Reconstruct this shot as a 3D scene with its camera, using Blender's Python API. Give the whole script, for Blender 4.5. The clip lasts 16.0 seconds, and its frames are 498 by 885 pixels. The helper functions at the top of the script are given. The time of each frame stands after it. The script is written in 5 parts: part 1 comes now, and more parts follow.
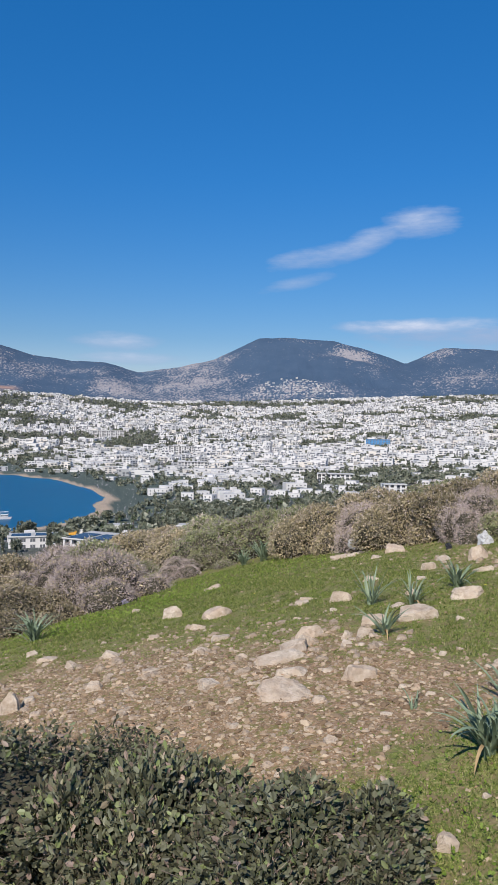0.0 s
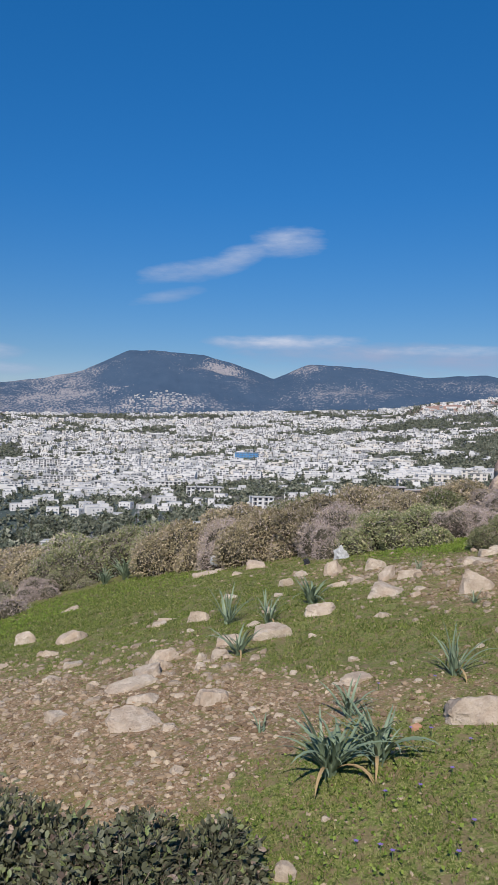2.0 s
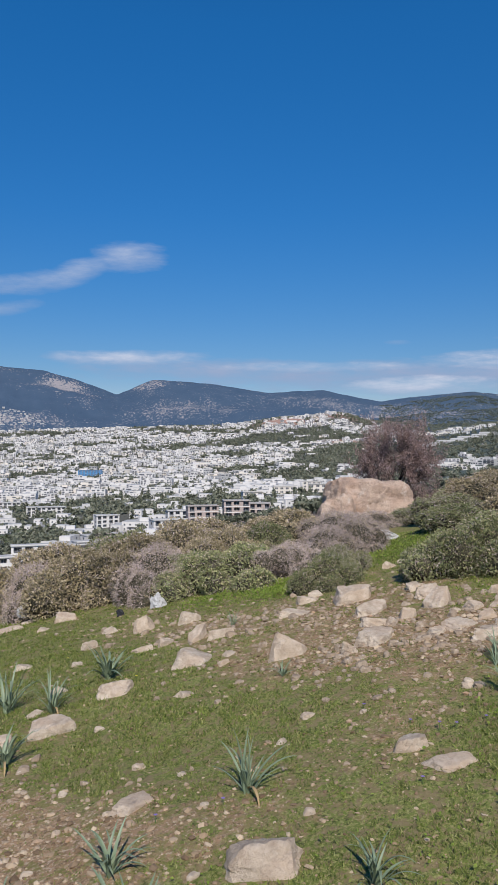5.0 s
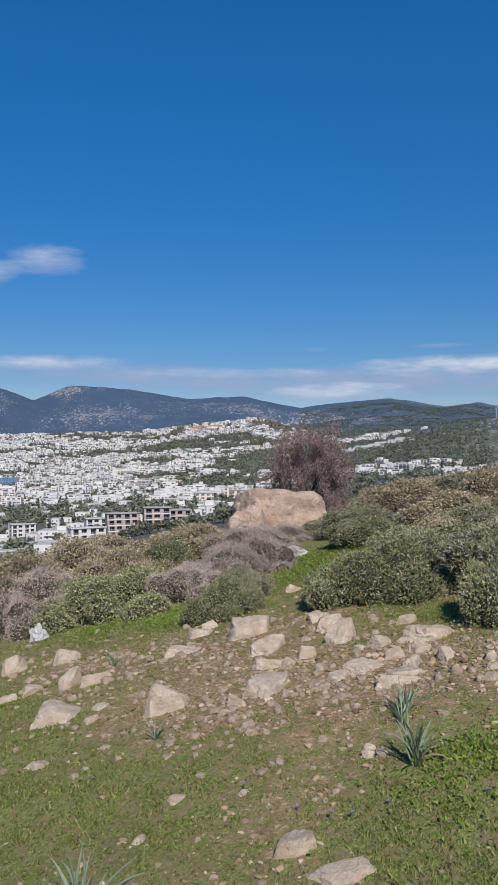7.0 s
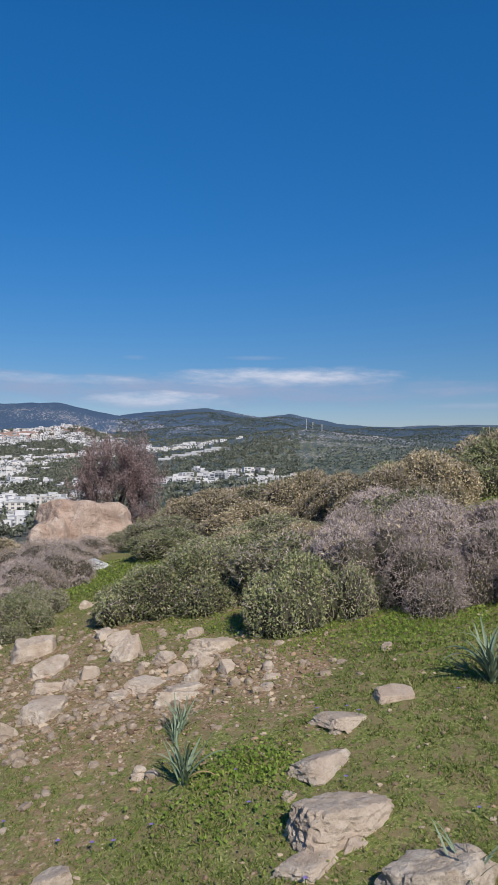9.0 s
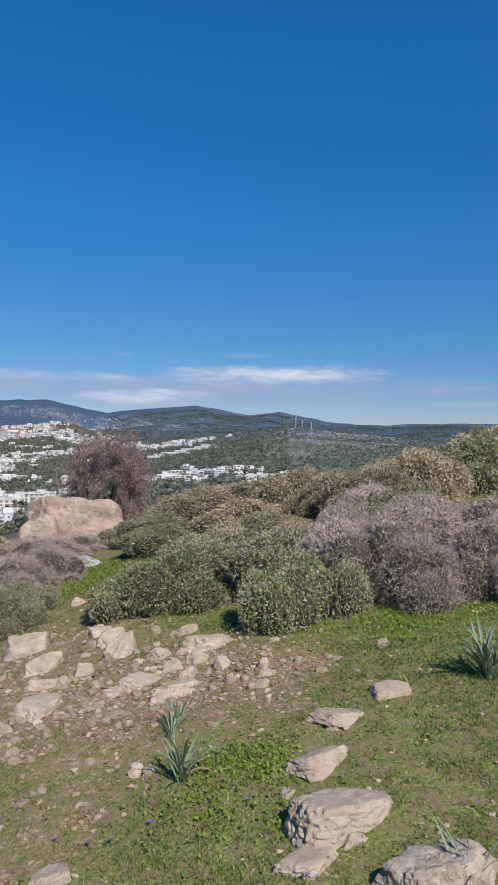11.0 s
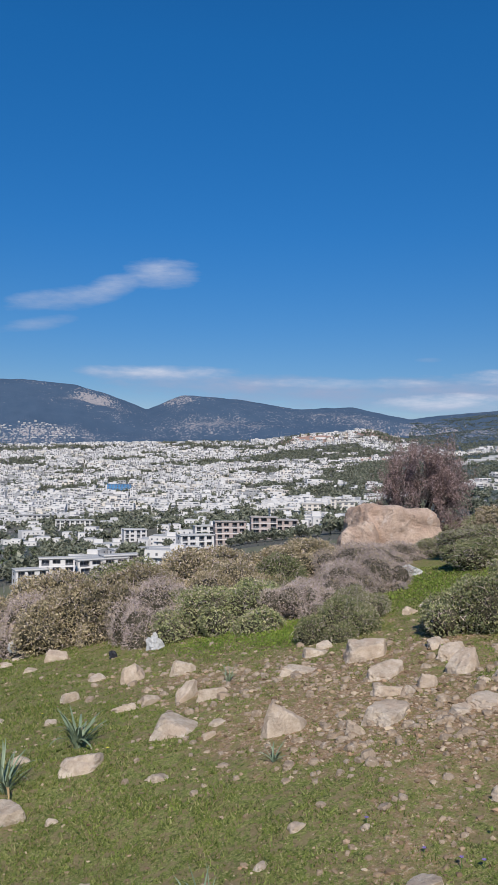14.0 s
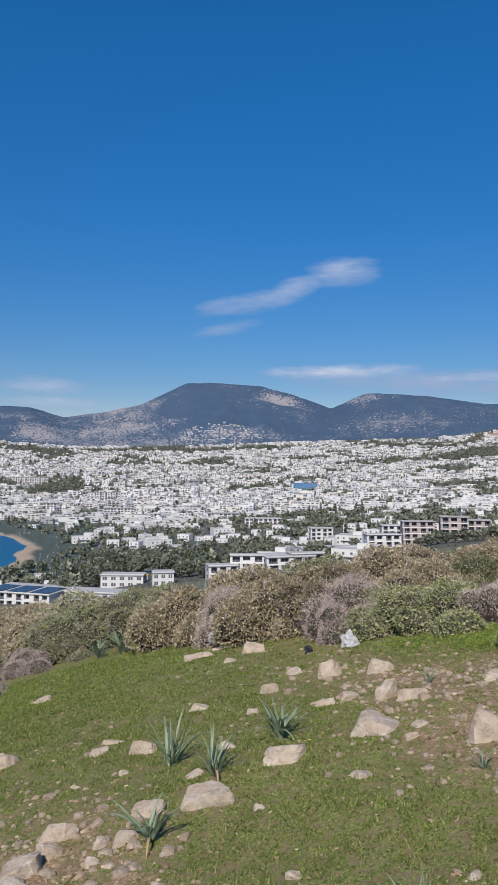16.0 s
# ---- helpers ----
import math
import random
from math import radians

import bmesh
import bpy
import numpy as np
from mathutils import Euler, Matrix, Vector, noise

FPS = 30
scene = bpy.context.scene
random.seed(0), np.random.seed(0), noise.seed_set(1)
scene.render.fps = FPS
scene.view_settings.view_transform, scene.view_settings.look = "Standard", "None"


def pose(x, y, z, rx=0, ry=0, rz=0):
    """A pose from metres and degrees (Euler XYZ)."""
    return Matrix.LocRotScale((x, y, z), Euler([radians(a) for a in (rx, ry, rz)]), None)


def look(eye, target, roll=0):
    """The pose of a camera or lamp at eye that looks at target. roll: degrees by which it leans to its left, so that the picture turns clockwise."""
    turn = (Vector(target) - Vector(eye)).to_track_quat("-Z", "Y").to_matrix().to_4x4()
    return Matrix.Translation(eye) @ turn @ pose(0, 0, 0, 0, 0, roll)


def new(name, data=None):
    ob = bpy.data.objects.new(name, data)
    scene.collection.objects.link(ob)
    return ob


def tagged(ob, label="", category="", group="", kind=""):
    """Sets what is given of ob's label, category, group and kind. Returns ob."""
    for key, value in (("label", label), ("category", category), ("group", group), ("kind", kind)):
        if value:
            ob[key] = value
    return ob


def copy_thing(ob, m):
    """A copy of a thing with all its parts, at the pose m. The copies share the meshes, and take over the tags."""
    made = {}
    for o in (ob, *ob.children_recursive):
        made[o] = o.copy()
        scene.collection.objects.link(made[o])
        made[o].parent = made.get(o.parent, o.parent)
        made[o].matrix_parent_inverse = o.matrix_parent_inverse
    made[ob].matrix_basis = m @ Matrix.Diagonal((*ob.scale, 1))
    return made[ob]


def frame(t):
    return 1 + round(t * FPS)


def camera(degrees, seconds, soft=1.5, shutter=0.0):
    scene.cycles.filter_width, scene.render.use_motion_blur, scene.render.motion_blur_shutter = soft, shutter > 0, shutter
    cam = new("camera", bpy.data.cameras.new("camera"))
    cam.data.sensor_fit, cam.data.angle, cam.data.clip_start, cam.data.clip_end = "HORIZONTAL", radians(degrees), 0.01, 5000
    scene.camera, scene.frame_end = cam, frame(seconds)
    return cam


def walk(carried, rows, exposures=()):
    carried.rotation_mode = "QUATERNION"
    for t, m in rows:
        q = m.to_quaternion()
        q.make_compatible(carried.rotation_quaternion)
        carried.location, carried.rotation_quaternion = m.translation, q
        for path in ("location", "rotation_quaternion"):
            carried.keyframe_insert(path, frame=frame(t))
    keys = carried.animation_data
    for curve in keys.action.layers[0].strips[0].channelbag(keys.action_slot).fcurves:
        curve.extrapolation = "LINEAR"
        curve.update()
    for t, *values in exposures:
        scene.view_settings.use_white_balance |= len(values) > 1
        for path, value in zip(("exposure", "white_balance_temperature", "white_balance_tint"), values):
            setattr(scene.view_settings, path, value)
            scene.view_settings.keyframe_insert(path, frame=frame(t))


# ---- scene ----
cam = camera(37.2, 16.0, soft=1.0)
PATH = [
    (0, (-0.048, -0.199, 1.644), (-0.047, 1.8, 1.57), 0.8),
    (0.5, (-0.006, -0.184, 1.662), (0.076, 1.814, 1.607), 0.9),
    (1, (0.026, -0.174, 1.676), (0.23, 1.815, 1.626), 1.0),
    (1.5, (0.03, -0.156, 1.688), (0.294, 1.826, 1.645), 1.2),
    (2, (0.063, -0.162, 1.701), (0.413, 1.807, 1.669), 1.3),
    (2.5, (0.114, -0.167, 1.728), (0.577, 1.778, 1.709), 1.2),
    (3, (0.143, -0.165, 1.743), (0.695, 1.757, 1.744), 1.1),
    (3.5, (0.218, -0.119, 1.761), (0.864, 1.774, 1.77), 0.7),
    (4, (0.397, 0.1, 1.767), (1.112, 1.968, 1.78), 0.4),
    (4.2, (0.47, 0.174, 1.815), (1.221, 2.028, 1.832), 0.5),
    (6.3, (1.033, 1.038, 2.033), (1.774, 2.896, 2.043), -0.4),
    (6.5, (1.134, 1.097, 2.038), (1.964, 2.916, 2.057), -0.2),
    (7, (1.243, 1.081, 2.049), (2.185, 2.845, 2.08), -0.1),
    (7.5, (1.322, 1.041, 2.055), (2.386, 2.735, 2.088), 0.1),
    (8, (1.397, 1.054, 2.071), (2.569, 2.675, 2.106), 0.1),
    (8.5, (1.42, 1.011, 2.093), (2.692, 2.554, 2.134), 0.1),
    (9, (1.439, 1.003, 2.09), (2.781, 2.485, 2.145), 0.3),
    (9.2, (1.442, 1.001, 2.09), (2.806, 2.462, 2.15), 0.3),
    (10.2, (1.45, 1.01, 2.088), (2.864, 2.424, 2.147), 0.4),
    (11.3, (1.399, 1.058, 2.078), (2.722, 2.558, 2.122), 0.5),
    (11.5, (1.387, 1.068, 2.08), (2.675, 2.597, 2.121), 0.5),
    (12, (1.342, 1.091, 2.088), (2.504, 2.719, 2.126), 0.5),
    (12.5, (1.312, 1.093, 2.102), (2.364, 2.793, 2.144), 0.5),
    (13, (1.256, 1.118, 2.105), (2.183, 2.89, 2.152), 0.7),
    (13.5, (1.217, 1.135, 2.105), (2.013, 2.969, 2.159), 0.9),
    (14, (1.173, 1.139, 2.111), (1.849, 3.02, 2.168), 1.0),
    (14.5, (1.124, 1.103, 2.114), (1.679, 3.024, 2.172), 1.1),
    (15, (1.079, 1.106, 2.113), (1.498, 3.061, 2.171), 0.9),
    (15.5, (1.087, 1.133, 2.103), (1.385, 3.11, 2.16), 0.7),
    (16, (1.1, 1.165, 2.086), (1.293, 3.155, 2.134), 0.4),
]
walk(cam, [(t, look(eye, target, roll)) for t, eye, target, roll in PATH], [(0.0, 0.33), (1.0, 0.32), (1.5, 0.24), (2.0, 0.14), (3.0, 0.17), (4.0, 0.15), (7.0, 0.12), (9.0, 0.12), (10.5, 0.2), (11.5, 0.28), (12.5, 0.3), (13.2, 0.2), (13.6, 0.13), (14.0, 0.13), (16.0, 0.15)])
# ---- world, sun, exposure ----
SUN_AZ, SUN_EL = 197.0, 42.0  # clockwise from +y, and above the horizon
sun = new("sun", bpy.data.lights.new("sun", "SUN"))
sun.data.energy, sun.data.angle, sun.data.color = 4.6, radians(0.53), (1.0, 0.95, 0.87)
sun.rotation_euler = (radians(90 - SUN_EL), 0, radians(180 - SUN_AZ))

world = bpy.data.worlds.new("sky")
scene.world = world
world.use_nodes = True
WN, WL = world.node_tree.nodes, world.node_tree.links
WN.clear()


def wmath(op, a, b=None, c=None, clamp=False):
    n = WN.new("ShaderNodeMath")
    n.operation, n.use_clamp = op, clamp
    for i, v in enumerate((a, b, c)):
        if v is None:
            continue
        if isinstance(v, (int, float)):
            n.inputs[i].default_value = v
        else:
            WL.new(v, n.inputs[i])
    return n.outputs[0]


sky = WN.new("ShaderNodeTexSky")
sky.sky_type, sky.sun_disc = "NISHITA", False
sky.sun_elevation, sky.sun_rotation = radians(SUN_EL), radians(SUN_AZ)
sky.altitude, sky.air_density, sky.dust_density, sky.ozone_density = 80, 1.0, 0.0, 1.6
where = WN.new("ShaderNodeTexCoord").outputs["Generated"]
xyz = WN.new("ShaderNodeSeparateXYZ")
WL.new(where, xyz.inputs[0])
AZ = wmath("MULTIPLY", wmath("ARCTAN2", xyz.outputs[0], xyz.outputs[1]), 57.29578)
EL = wmath("MULTIPLY", wmath("ARCSINE", xyz.outputs[2]), 57.29578)
plan = WN.new("ShaderNodeCombineXYZ")
WL.new(wmath("MULTIPLY", AZ, 0.22), plan.inputs[0])
WL.new(wmath("MULTIPLY", EL, 0.9), plan.inputs[1])
puff = WN.new("ShaderNodeTexNoise")
puff.inputs["Scale"].default_value, puff.inputs["Detail"].default_value, puff.inputs["Roughness"].default_value = 1.3, 6.0, 0.6
WL.new(plan.outputs[0], puff.inputs["Vector"])
PUFF = wmath("SUBTRACT", puff.outputs["Fac"], 0.5)
cover, lit = None, None
# azimuth, height, half width, half height (degrees), slope, how dense
for a0, e0, wa, we, slope, dense, *dull in (
    (12.6, 14.2, 3.3, 1.3, 0.06, 0.5), (9.2, 13.2, 3.4, 1.0, 0.32, 0.45), (5.6, 12.1, 4.6, 0.95, 0.16, 0.45), (3.6, 10.1, 3.0, 0.6, 0.2, 0.3),
    (12.5, 6.85, 7.2, 0.65, 0.02, 0.72), (-10.2, 5.4, 3.6, 0.8, 0.0, 0.45), (-9.0, 4.2, 4.6, 0.6, 0.0, 0.45),
    (27.0, 6.2, 9.0, 0.45, 0.0, 0.5), (44.5, 6.6, 10.5, 0.9, 0.01, 0.85), (35.0, 4.7, 6.5, 0.85, 0.0, 0.7),
    (42.6, 8.1, 2.4, 0.22, 0.0, 0.3), (33.4, 8.0, 1.2, 0.22, 0.0, 0.22), (59.0, 4.3, 5.0, 0.35, 0.0, 0.35), (38.0, 5.5, 27.0, 1.35, 0.0, 0.75, 0.1), (20.0, 6.0, 12.0, 0.95, 0.0, 0.7, 0.15)):
    du = wmath("SUBTRACT", AZ, a0)
    dv = wmath("SUBTRACT", wmath("SUBTRACT", EL, e0), wmath("MULTIPLY", du, slope))
    u, v = wmath("DIVIDE", du, wa), wmath("DIVIDE", dv, we)
    far = wmath("ADD", wmath("MULTIPLY", u, u), wmath("MULTIPLY", v, v))
    body = wmath("ADD", wmath("SUBTRACT", 1.0, far), wmath("MULTIPLY", PUFF, 2.0))
    body = wmath("MULTIPLY", body, 0.8, clamp=True)
    body = wmath("MULTIPLY", body, dense * 1.3, clamp=True)
    cover = body if cover is None else wmath("MAXIMUM", cover, body)
    top = wmath("MULTIPLY", body, wmath("ADD", wmath("MULTIPLY", v, 0.35), 0.6, clamp=True))
    top = wmath("MULTIPLY", top, dull[0] if dull else 1.0)
    lit = top if lit is None else wmath("MAXIMUM", lit, top)
cloud = WN.new("ShaderNodeMix")
cloud.data_type = "RGBA"
cloud.inputs["A"].default_value = (2.6, 3.4, 5.2, 1)
cloud.inputs["B"].default_value = (7.4, 7.6, 8.4, 1)
WL.new(lit, cloud.inputs["Factor"])
mixed = WN.new("ShaderNodeMix")
mixed.data_type = "RGBA"
WL.new(cover, mixed.inputs["Factor"])
clear = WN.new("ShaderNodeHueSaturation")
clear.inputs["Saturation"].default_value, clear.inputs["Value"].default_value = 1.3, 1.0
WL.new(sky.outputs[0], clear.inputs["Color"])
tint = WN.new("ShaderNodeMix")
tint.data_type, tint.blend_type = "RGBA", "MULTIPLY"
tint.inputs["Factor"].default_value, tint.inputs["B"].default_value = 1.0, (0.645, 0.89, 1.10, 1)
WL.new(clear.outputs[0], tint.inputs["A"])
deepen = WN.new("ShaderNodeValToRGB")
for k, (at, c) in enumerate(((0.0, (0.86, 0.55, 0.60)), (0.10, (0.61, 0.555, 0.60)), (0.30, (0.42, 0.74, 0.83)), (0.50, (0.40, 0.93, 1.0)), (1.0, (0.5, 0.95, 1.0)))):
    e = deepen.color_ramp.elements.new(at) if k > 1 else deepen.color_ramp.elements[k]
    e.position, e.color = at, (*c, 1)
WL.new(xyz.outputs[2], deepen.inputs[0])
clean = WN.new("ShaderNodeMix")
clean.data_type, clean.blend_type = "RGBA", "MULTIPLY"
clean.inputs["Factor"].default_value = 1.0
WL.new(tint.outputs["Result"], clean.inputs["A"]), WL.new(deepen.outputs[0], clean.inputs["B"])
WL.new(clean.outputs["Result"], mixed.inputs["A"])
WL.new(cloud.outputs["Result"], mixed.inputs["B"])
back = WN.new("ShaderNodeBackground")
back.inputs["Strength"].default_value = 0.10
WL.new(mixed.outputs["Result"], back.inputs["Color"])
WL.new(back.outputs[0], WN.new("ShaderNodeOutputWorld").inputs["Surface"])


# ---- materials ----
class Nodes:
    """A node material with short ways to add noise, ramps and mixes."""

    def __init__(self, name, rough=0.8, spec=0.3):
        self.mat = bpy.data.materials.new(name)
        self.mat.use_nodes = True
        self.n, self.l = self.mat.node_tree.nodes, self.mat.node_tree.links
        self.bsdf = self.n["Principled BSDF"]
        self.bsdf.inputs["Roughness"].default_value = rough
        self.bsdf.inputs["Specular IOR Level"].default_value = spec
        self.pos = self.n.new("ShaderNodeNewGeometry")
        self.place = self.pos.outputs["Position"]

    def put(self, socket, value):
        if isinstance(value, (int, float)):
            socket.default_value = value
        elif isinstance(value, tuple):
            socket.default_value = (*value, 1) if len(value) == 3 else value
        else:
            self.l.new(value, socket)

    def obj(self):
        return self.n.new("ShaderNodeTexCoord").outputs["Object"]

    def noise(self, scale, detail=4, rough=0.55, vec=None):
        t = self.n.new("ShaderNodeTexNoise")
        t.inputs["Scale"].default_value, t.inputs["Detail"].default_value, t.inputs["Roughness"].default_value = scale, detail, rough
        self.l.new(vec or self.place, t.inputs["Vector"])
        return t.outputs["Fac"]

    def cells(self, scale, out="Distance", vec=None):
        t = self.n.new("ShaderNodeTexVoronoi")
        t.inputs["Scale"].default_value = scale
        self.l.new(vec or self.place, t.inputs["Vector"])
        return t.outputs[out]

    def ramp(self, fac, *stops):
        r = self.n.new("ShaderNodeValToRGB")
        e = r.color_ramp.elements
        while len(e) < len(stops):
            e.new(0.5)
        for el, (p, c) in zip(e, stops):
            el.position = p
            el.color = (*c, 1) if isinstance(c, tuple) else (c, c, c, 1)
        self.put(r.inputs[0], fac)
        return r.outputs[0]

    def mix(self, fac, a, b):
        m = self.n.new("ShaderNodeMix")
        m.data_type = "RGBA"
        self.put(m.inputs["Factor"], fac), self.put(m.inputs["A"], a), self.put(m.inputs["B"], b)
        return m.outputs["Result"]

    def math(self, op, a, b=0.0, clamp=False):
        m = self.n.new("ShaderNodeMath")
        m.operation, m.use_clamp = op, clamp
        self.put(m.inputs[0], a), self.put(m.inputs[1], b)
        return m.outputs[0]

    def attr(self, name):
        a = self.n.new("ShaderNodeAttribute")
        a.attribute_name = name
        return a.outputs["Fac"]

    def island(self):
        return self.pos.outputs["Random Per Island"]

    def each(self):
        return self.n.new("ShaderNodeObjectInfo").outputs["Random"]

    def color(self, value):
        self.put(self.bsdf.inputs["Base Color"], value)
        return self

    def bump(self, height, strength=0.5, distance=0.02):
        b = self.n.new("ShaderNodeBump")
        b.inputs["Strength"].default_value, b.inputs["Distance"].default_value = strength, distance
        self.put(b.inputs["Height"], height)
        self.l.new(b.outputs[0], self.bsdf.inputs["Normal"])
        return self

    def thin(self, amount):
        """Lets some light through, as a leaf does."""
        t = self.n.new("ShaderNodeBsdfTranslucent")
        src = self.bsdf.inputs["Base Color"].links[0].from_socket
        self.l.new(src, t.inputs["Color"])
        m = self.n.new("ShaderNodeMixShader")
        m.inputs[0].default_value = amount
        self.l.new(self.bsdf.outputs[0], m.inputs[1]), self.l.new(t.outputs[0], m.inputs[2])
        self.l.new(m.outputs[0], self.n["Material Output"].inputs["Surface"])
        return self


def meadow_mat():
    m = Nodes("meadow", 0.95, 0.15)
    green, soilness = m.attr("green"), m.noise(3.0, 6, 0.65)
    soil = m.mix(soilness, (0.21, 0.128, 0.074), (0.385, 0.255, 0.152))
    soil = m.mix(m.math("MULTIPLY", m.ramp(m.noise(48, 5, 0.75), (0.53, 0.0), (0.58, 1.0)), 0.8), soil, (0.47, 0.37, 0.275))
    soil = m.mix(m.math("MULTIPLY", m.ramp(m.noise(32, 6, 0.8), (0.42, 1.0), (0.48, 0.0)), 0.7), soil, (0.085, 0.06, 0.035))
    soil = m.mix(m.math("MULTIPLY", m.ramp(m.noise(11, 6, 0.8), (0.50, 0.0), (0.56, 1.0)), 0.7), soil, (0.145, 0.15, 0.04))
    turf = m.mix(m.noise(2.2, 5, 0.6), (0.09, 0.118, 0.024), (0.185, 0.208, 0.055))
    turf = m.mix(m.math("MULTIPLY", m.ramp(m.noise(60, 5, 0.8), (0.50, 0.0), (0.56, 1.0)), 0.7), turf, (0.34, 0.31, 0.13))
    turf = m.mix(m.math("MULTIPLY", m.ramp(m.noise(42, 6, 0.8), (0.42, 1.0), (0.48, 0.0)), 0.75), turf, (0.03, 0.038, 0.012))
    turf = m.mix(m.math("MULTIPLY", m.ramp(m.noise(13, 7, 0.8), (0.49, 0.0), (0.55, 1.0)), 0.75), turf, (0.22, 0.155, 0.092))
    edge = m.math("ADD", green, m.math("MULTIPLY", m.math("SUBTRACT", m.noise(9, 6, 0.75), 0.5), 1.6))
    m.color(m.mix(m.ramp(edge, (0.36, 0.0), (0.60, 1.0)), soil, turf))
    m.bump(m.math("ADD", m.noise(80, 6, 0.75), m.noise(24, 4, 0.7)), 0.6, 0.012)
    return m.mat


def land_mat():
    m = Nodes("far_land", 1.0, 0.05)
    rock, sand, built = m.attr("rock"), m.attr("sand"), m.attr("built")
    lay = m.n.new("ShaderNodeCombineXYZ")
    m.put(lay.inputs[0], m.attr("across")), m.put(lay.inputs[1], m.attr("along"))
    flat = lay.outputs[0]
    # aerial haze is painted in: the scrub's base colour turns blue with distance
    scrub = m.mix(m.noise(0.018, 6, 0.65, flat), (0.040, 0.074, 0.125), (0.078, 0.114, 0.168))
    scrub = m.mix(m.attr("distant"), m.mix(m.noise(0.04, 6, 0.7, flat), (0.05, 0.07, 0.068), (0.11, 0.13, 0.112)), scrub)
    grass = m.mix(m.noise(0.012, 5, 0.6, flat), (0.10, 0.112, 0.07), (0.20, 0.195, 0.135))
    scrub = m.mix(m.ramp(m.math("ADD", m.attr("grassy"), m.math("MULTIPLY", m.math("SUBTRACT", m.noise(0.03, 6, 0.7, flat), 0.5), 1.6)), (0.45, 0.0), (0.6, 1.0)), scrub, grass)
    stone = m.mix(m.noise(0.05, 5), (0.22, 0.21, 0.225), (0.40, 0.36, 0.35))
    speck = m.math("ADD", m.math("MULTIPLY", m.noise(0.11, 4, 0.7, flat), 0.66), m.math("MULTIPLY", m.noise(0.014, 5, 0.75, flat), 0.34))
    spots = m.math("ADD", speck, m.math("MULTIPLY", m.math("SUBTRACT", rock, 0.5), 0.19))
    base = m.mix(m.ramp(spots, (0.53, 0.0), (0.59, 1.0)), scrub, stone)
    street = m.mix(m.noise(0.06, 5, 0.7), (0.06, 0.06, 0.045), (0.21, 0.185, 0.165))
    base = m.mix(built, base, street)
    earth = m.mix(m.noise(0.03, 4), (0.31, 0.18, 0.135), (0.42, 0.285, 0.23))
    base = m.mix(m.attr("earth"), base, earth)
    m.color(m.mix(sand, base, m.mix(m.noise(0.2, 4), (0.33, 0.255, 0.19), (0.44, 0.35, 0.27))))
    m.bump(m.noise(0.06, 8, 0.7), 0.6, 8.0)
    return m.mat


def stone_mat(name, dark, pale, warm, scale=6.0, relief=0.035, stain=0.6):
    m = Nodes(name, 0.92, 0.15)
    c = m.mix(m.ramp(m.noise(scale * 1.5, 7, 0.7), (0.36, 0.0), (0.64, 1.0)), dark, pale)
    c = m.mix(m.math("MULTIPLY", m.ramp(m.noise(scale * 0.6, 4, 0.6), (0.46, 0.0), (0.62, 1.0)), stain), c, warm)
    c = m.mix(m.math("MULTIPLY", m.ramp(m.noise(scale * 7, 5, 0.7), (0.56, 0.0), (0.64, 1.0)), 0.4), c, (0.22, 0.185, 0.155))
    c = m.mix(m.math("MULTIPLY", m.ramp(m.noise(scale * 2.6, 4, 0.6), (0.60, 0.0), (0.68, 1.0)), 0.4), c, (0.70, 0.62, 0.55))
    c = m.mix(m.math("MULTIPLY", m.each(), 0.4), c, warm)
    m.color(c)
    crack = m.ramp(m.cells(scale * 1.1, "Distance"), (0.0, 0.0), (0.12, 1.0))
    m.bump(m.math("ADD", m.math("MULTIPLY", crack, 0.25), m.math("ADD", m.noise(scale * 3, 8, 0.75), m.math("MULTIPLY", m.noise(scale * 14, 4, 0.7), 0.35))), 1.0, relief)
    return m.mat


def leaf_mat(name, *stops, rough=0.6, thin=0.15, spec=0.3):
    m = Nodes(name, rough, spec)
    c = m.ramp(m.island(), *stops)
    c = m.mix(m.math("MULTIPLY", m.noise(1.7, 3, vec=m.obj()), 0.5), c, tuple(0.6 * (a + b) / 2 for a, b in zip(stops[0][1], stops[-1][1])))
    vary = m.n.new("ShaderNodeHueSaturation")
    m.put(vary.inputs["Color"], c), m.put(vary.inputs["Value"], m.math("ADD", m.math("MULTIPLY", m.each(), 0.55), 0.78))
    m.color(vary.outputs[0]).thin(thin)
    return m.mat


def paint_mat(name, a, b, rough=0.8, scale=0.3, spec=0.3):
    m = Nodes(name, rough, spec)
    c = m.mix(m.noise(scale, 5, 0.6, m.obj()), a, b)
    c = m.mix(m.math("MULTIPLY", m.island(), 0.4), c, tuple(0.68 * v for v in a))
    m.color(m.mix(m.math("MULTIPLY", m.each(), 0.25), c, tuple(0.72 * v for v in a)))
    return m.mat


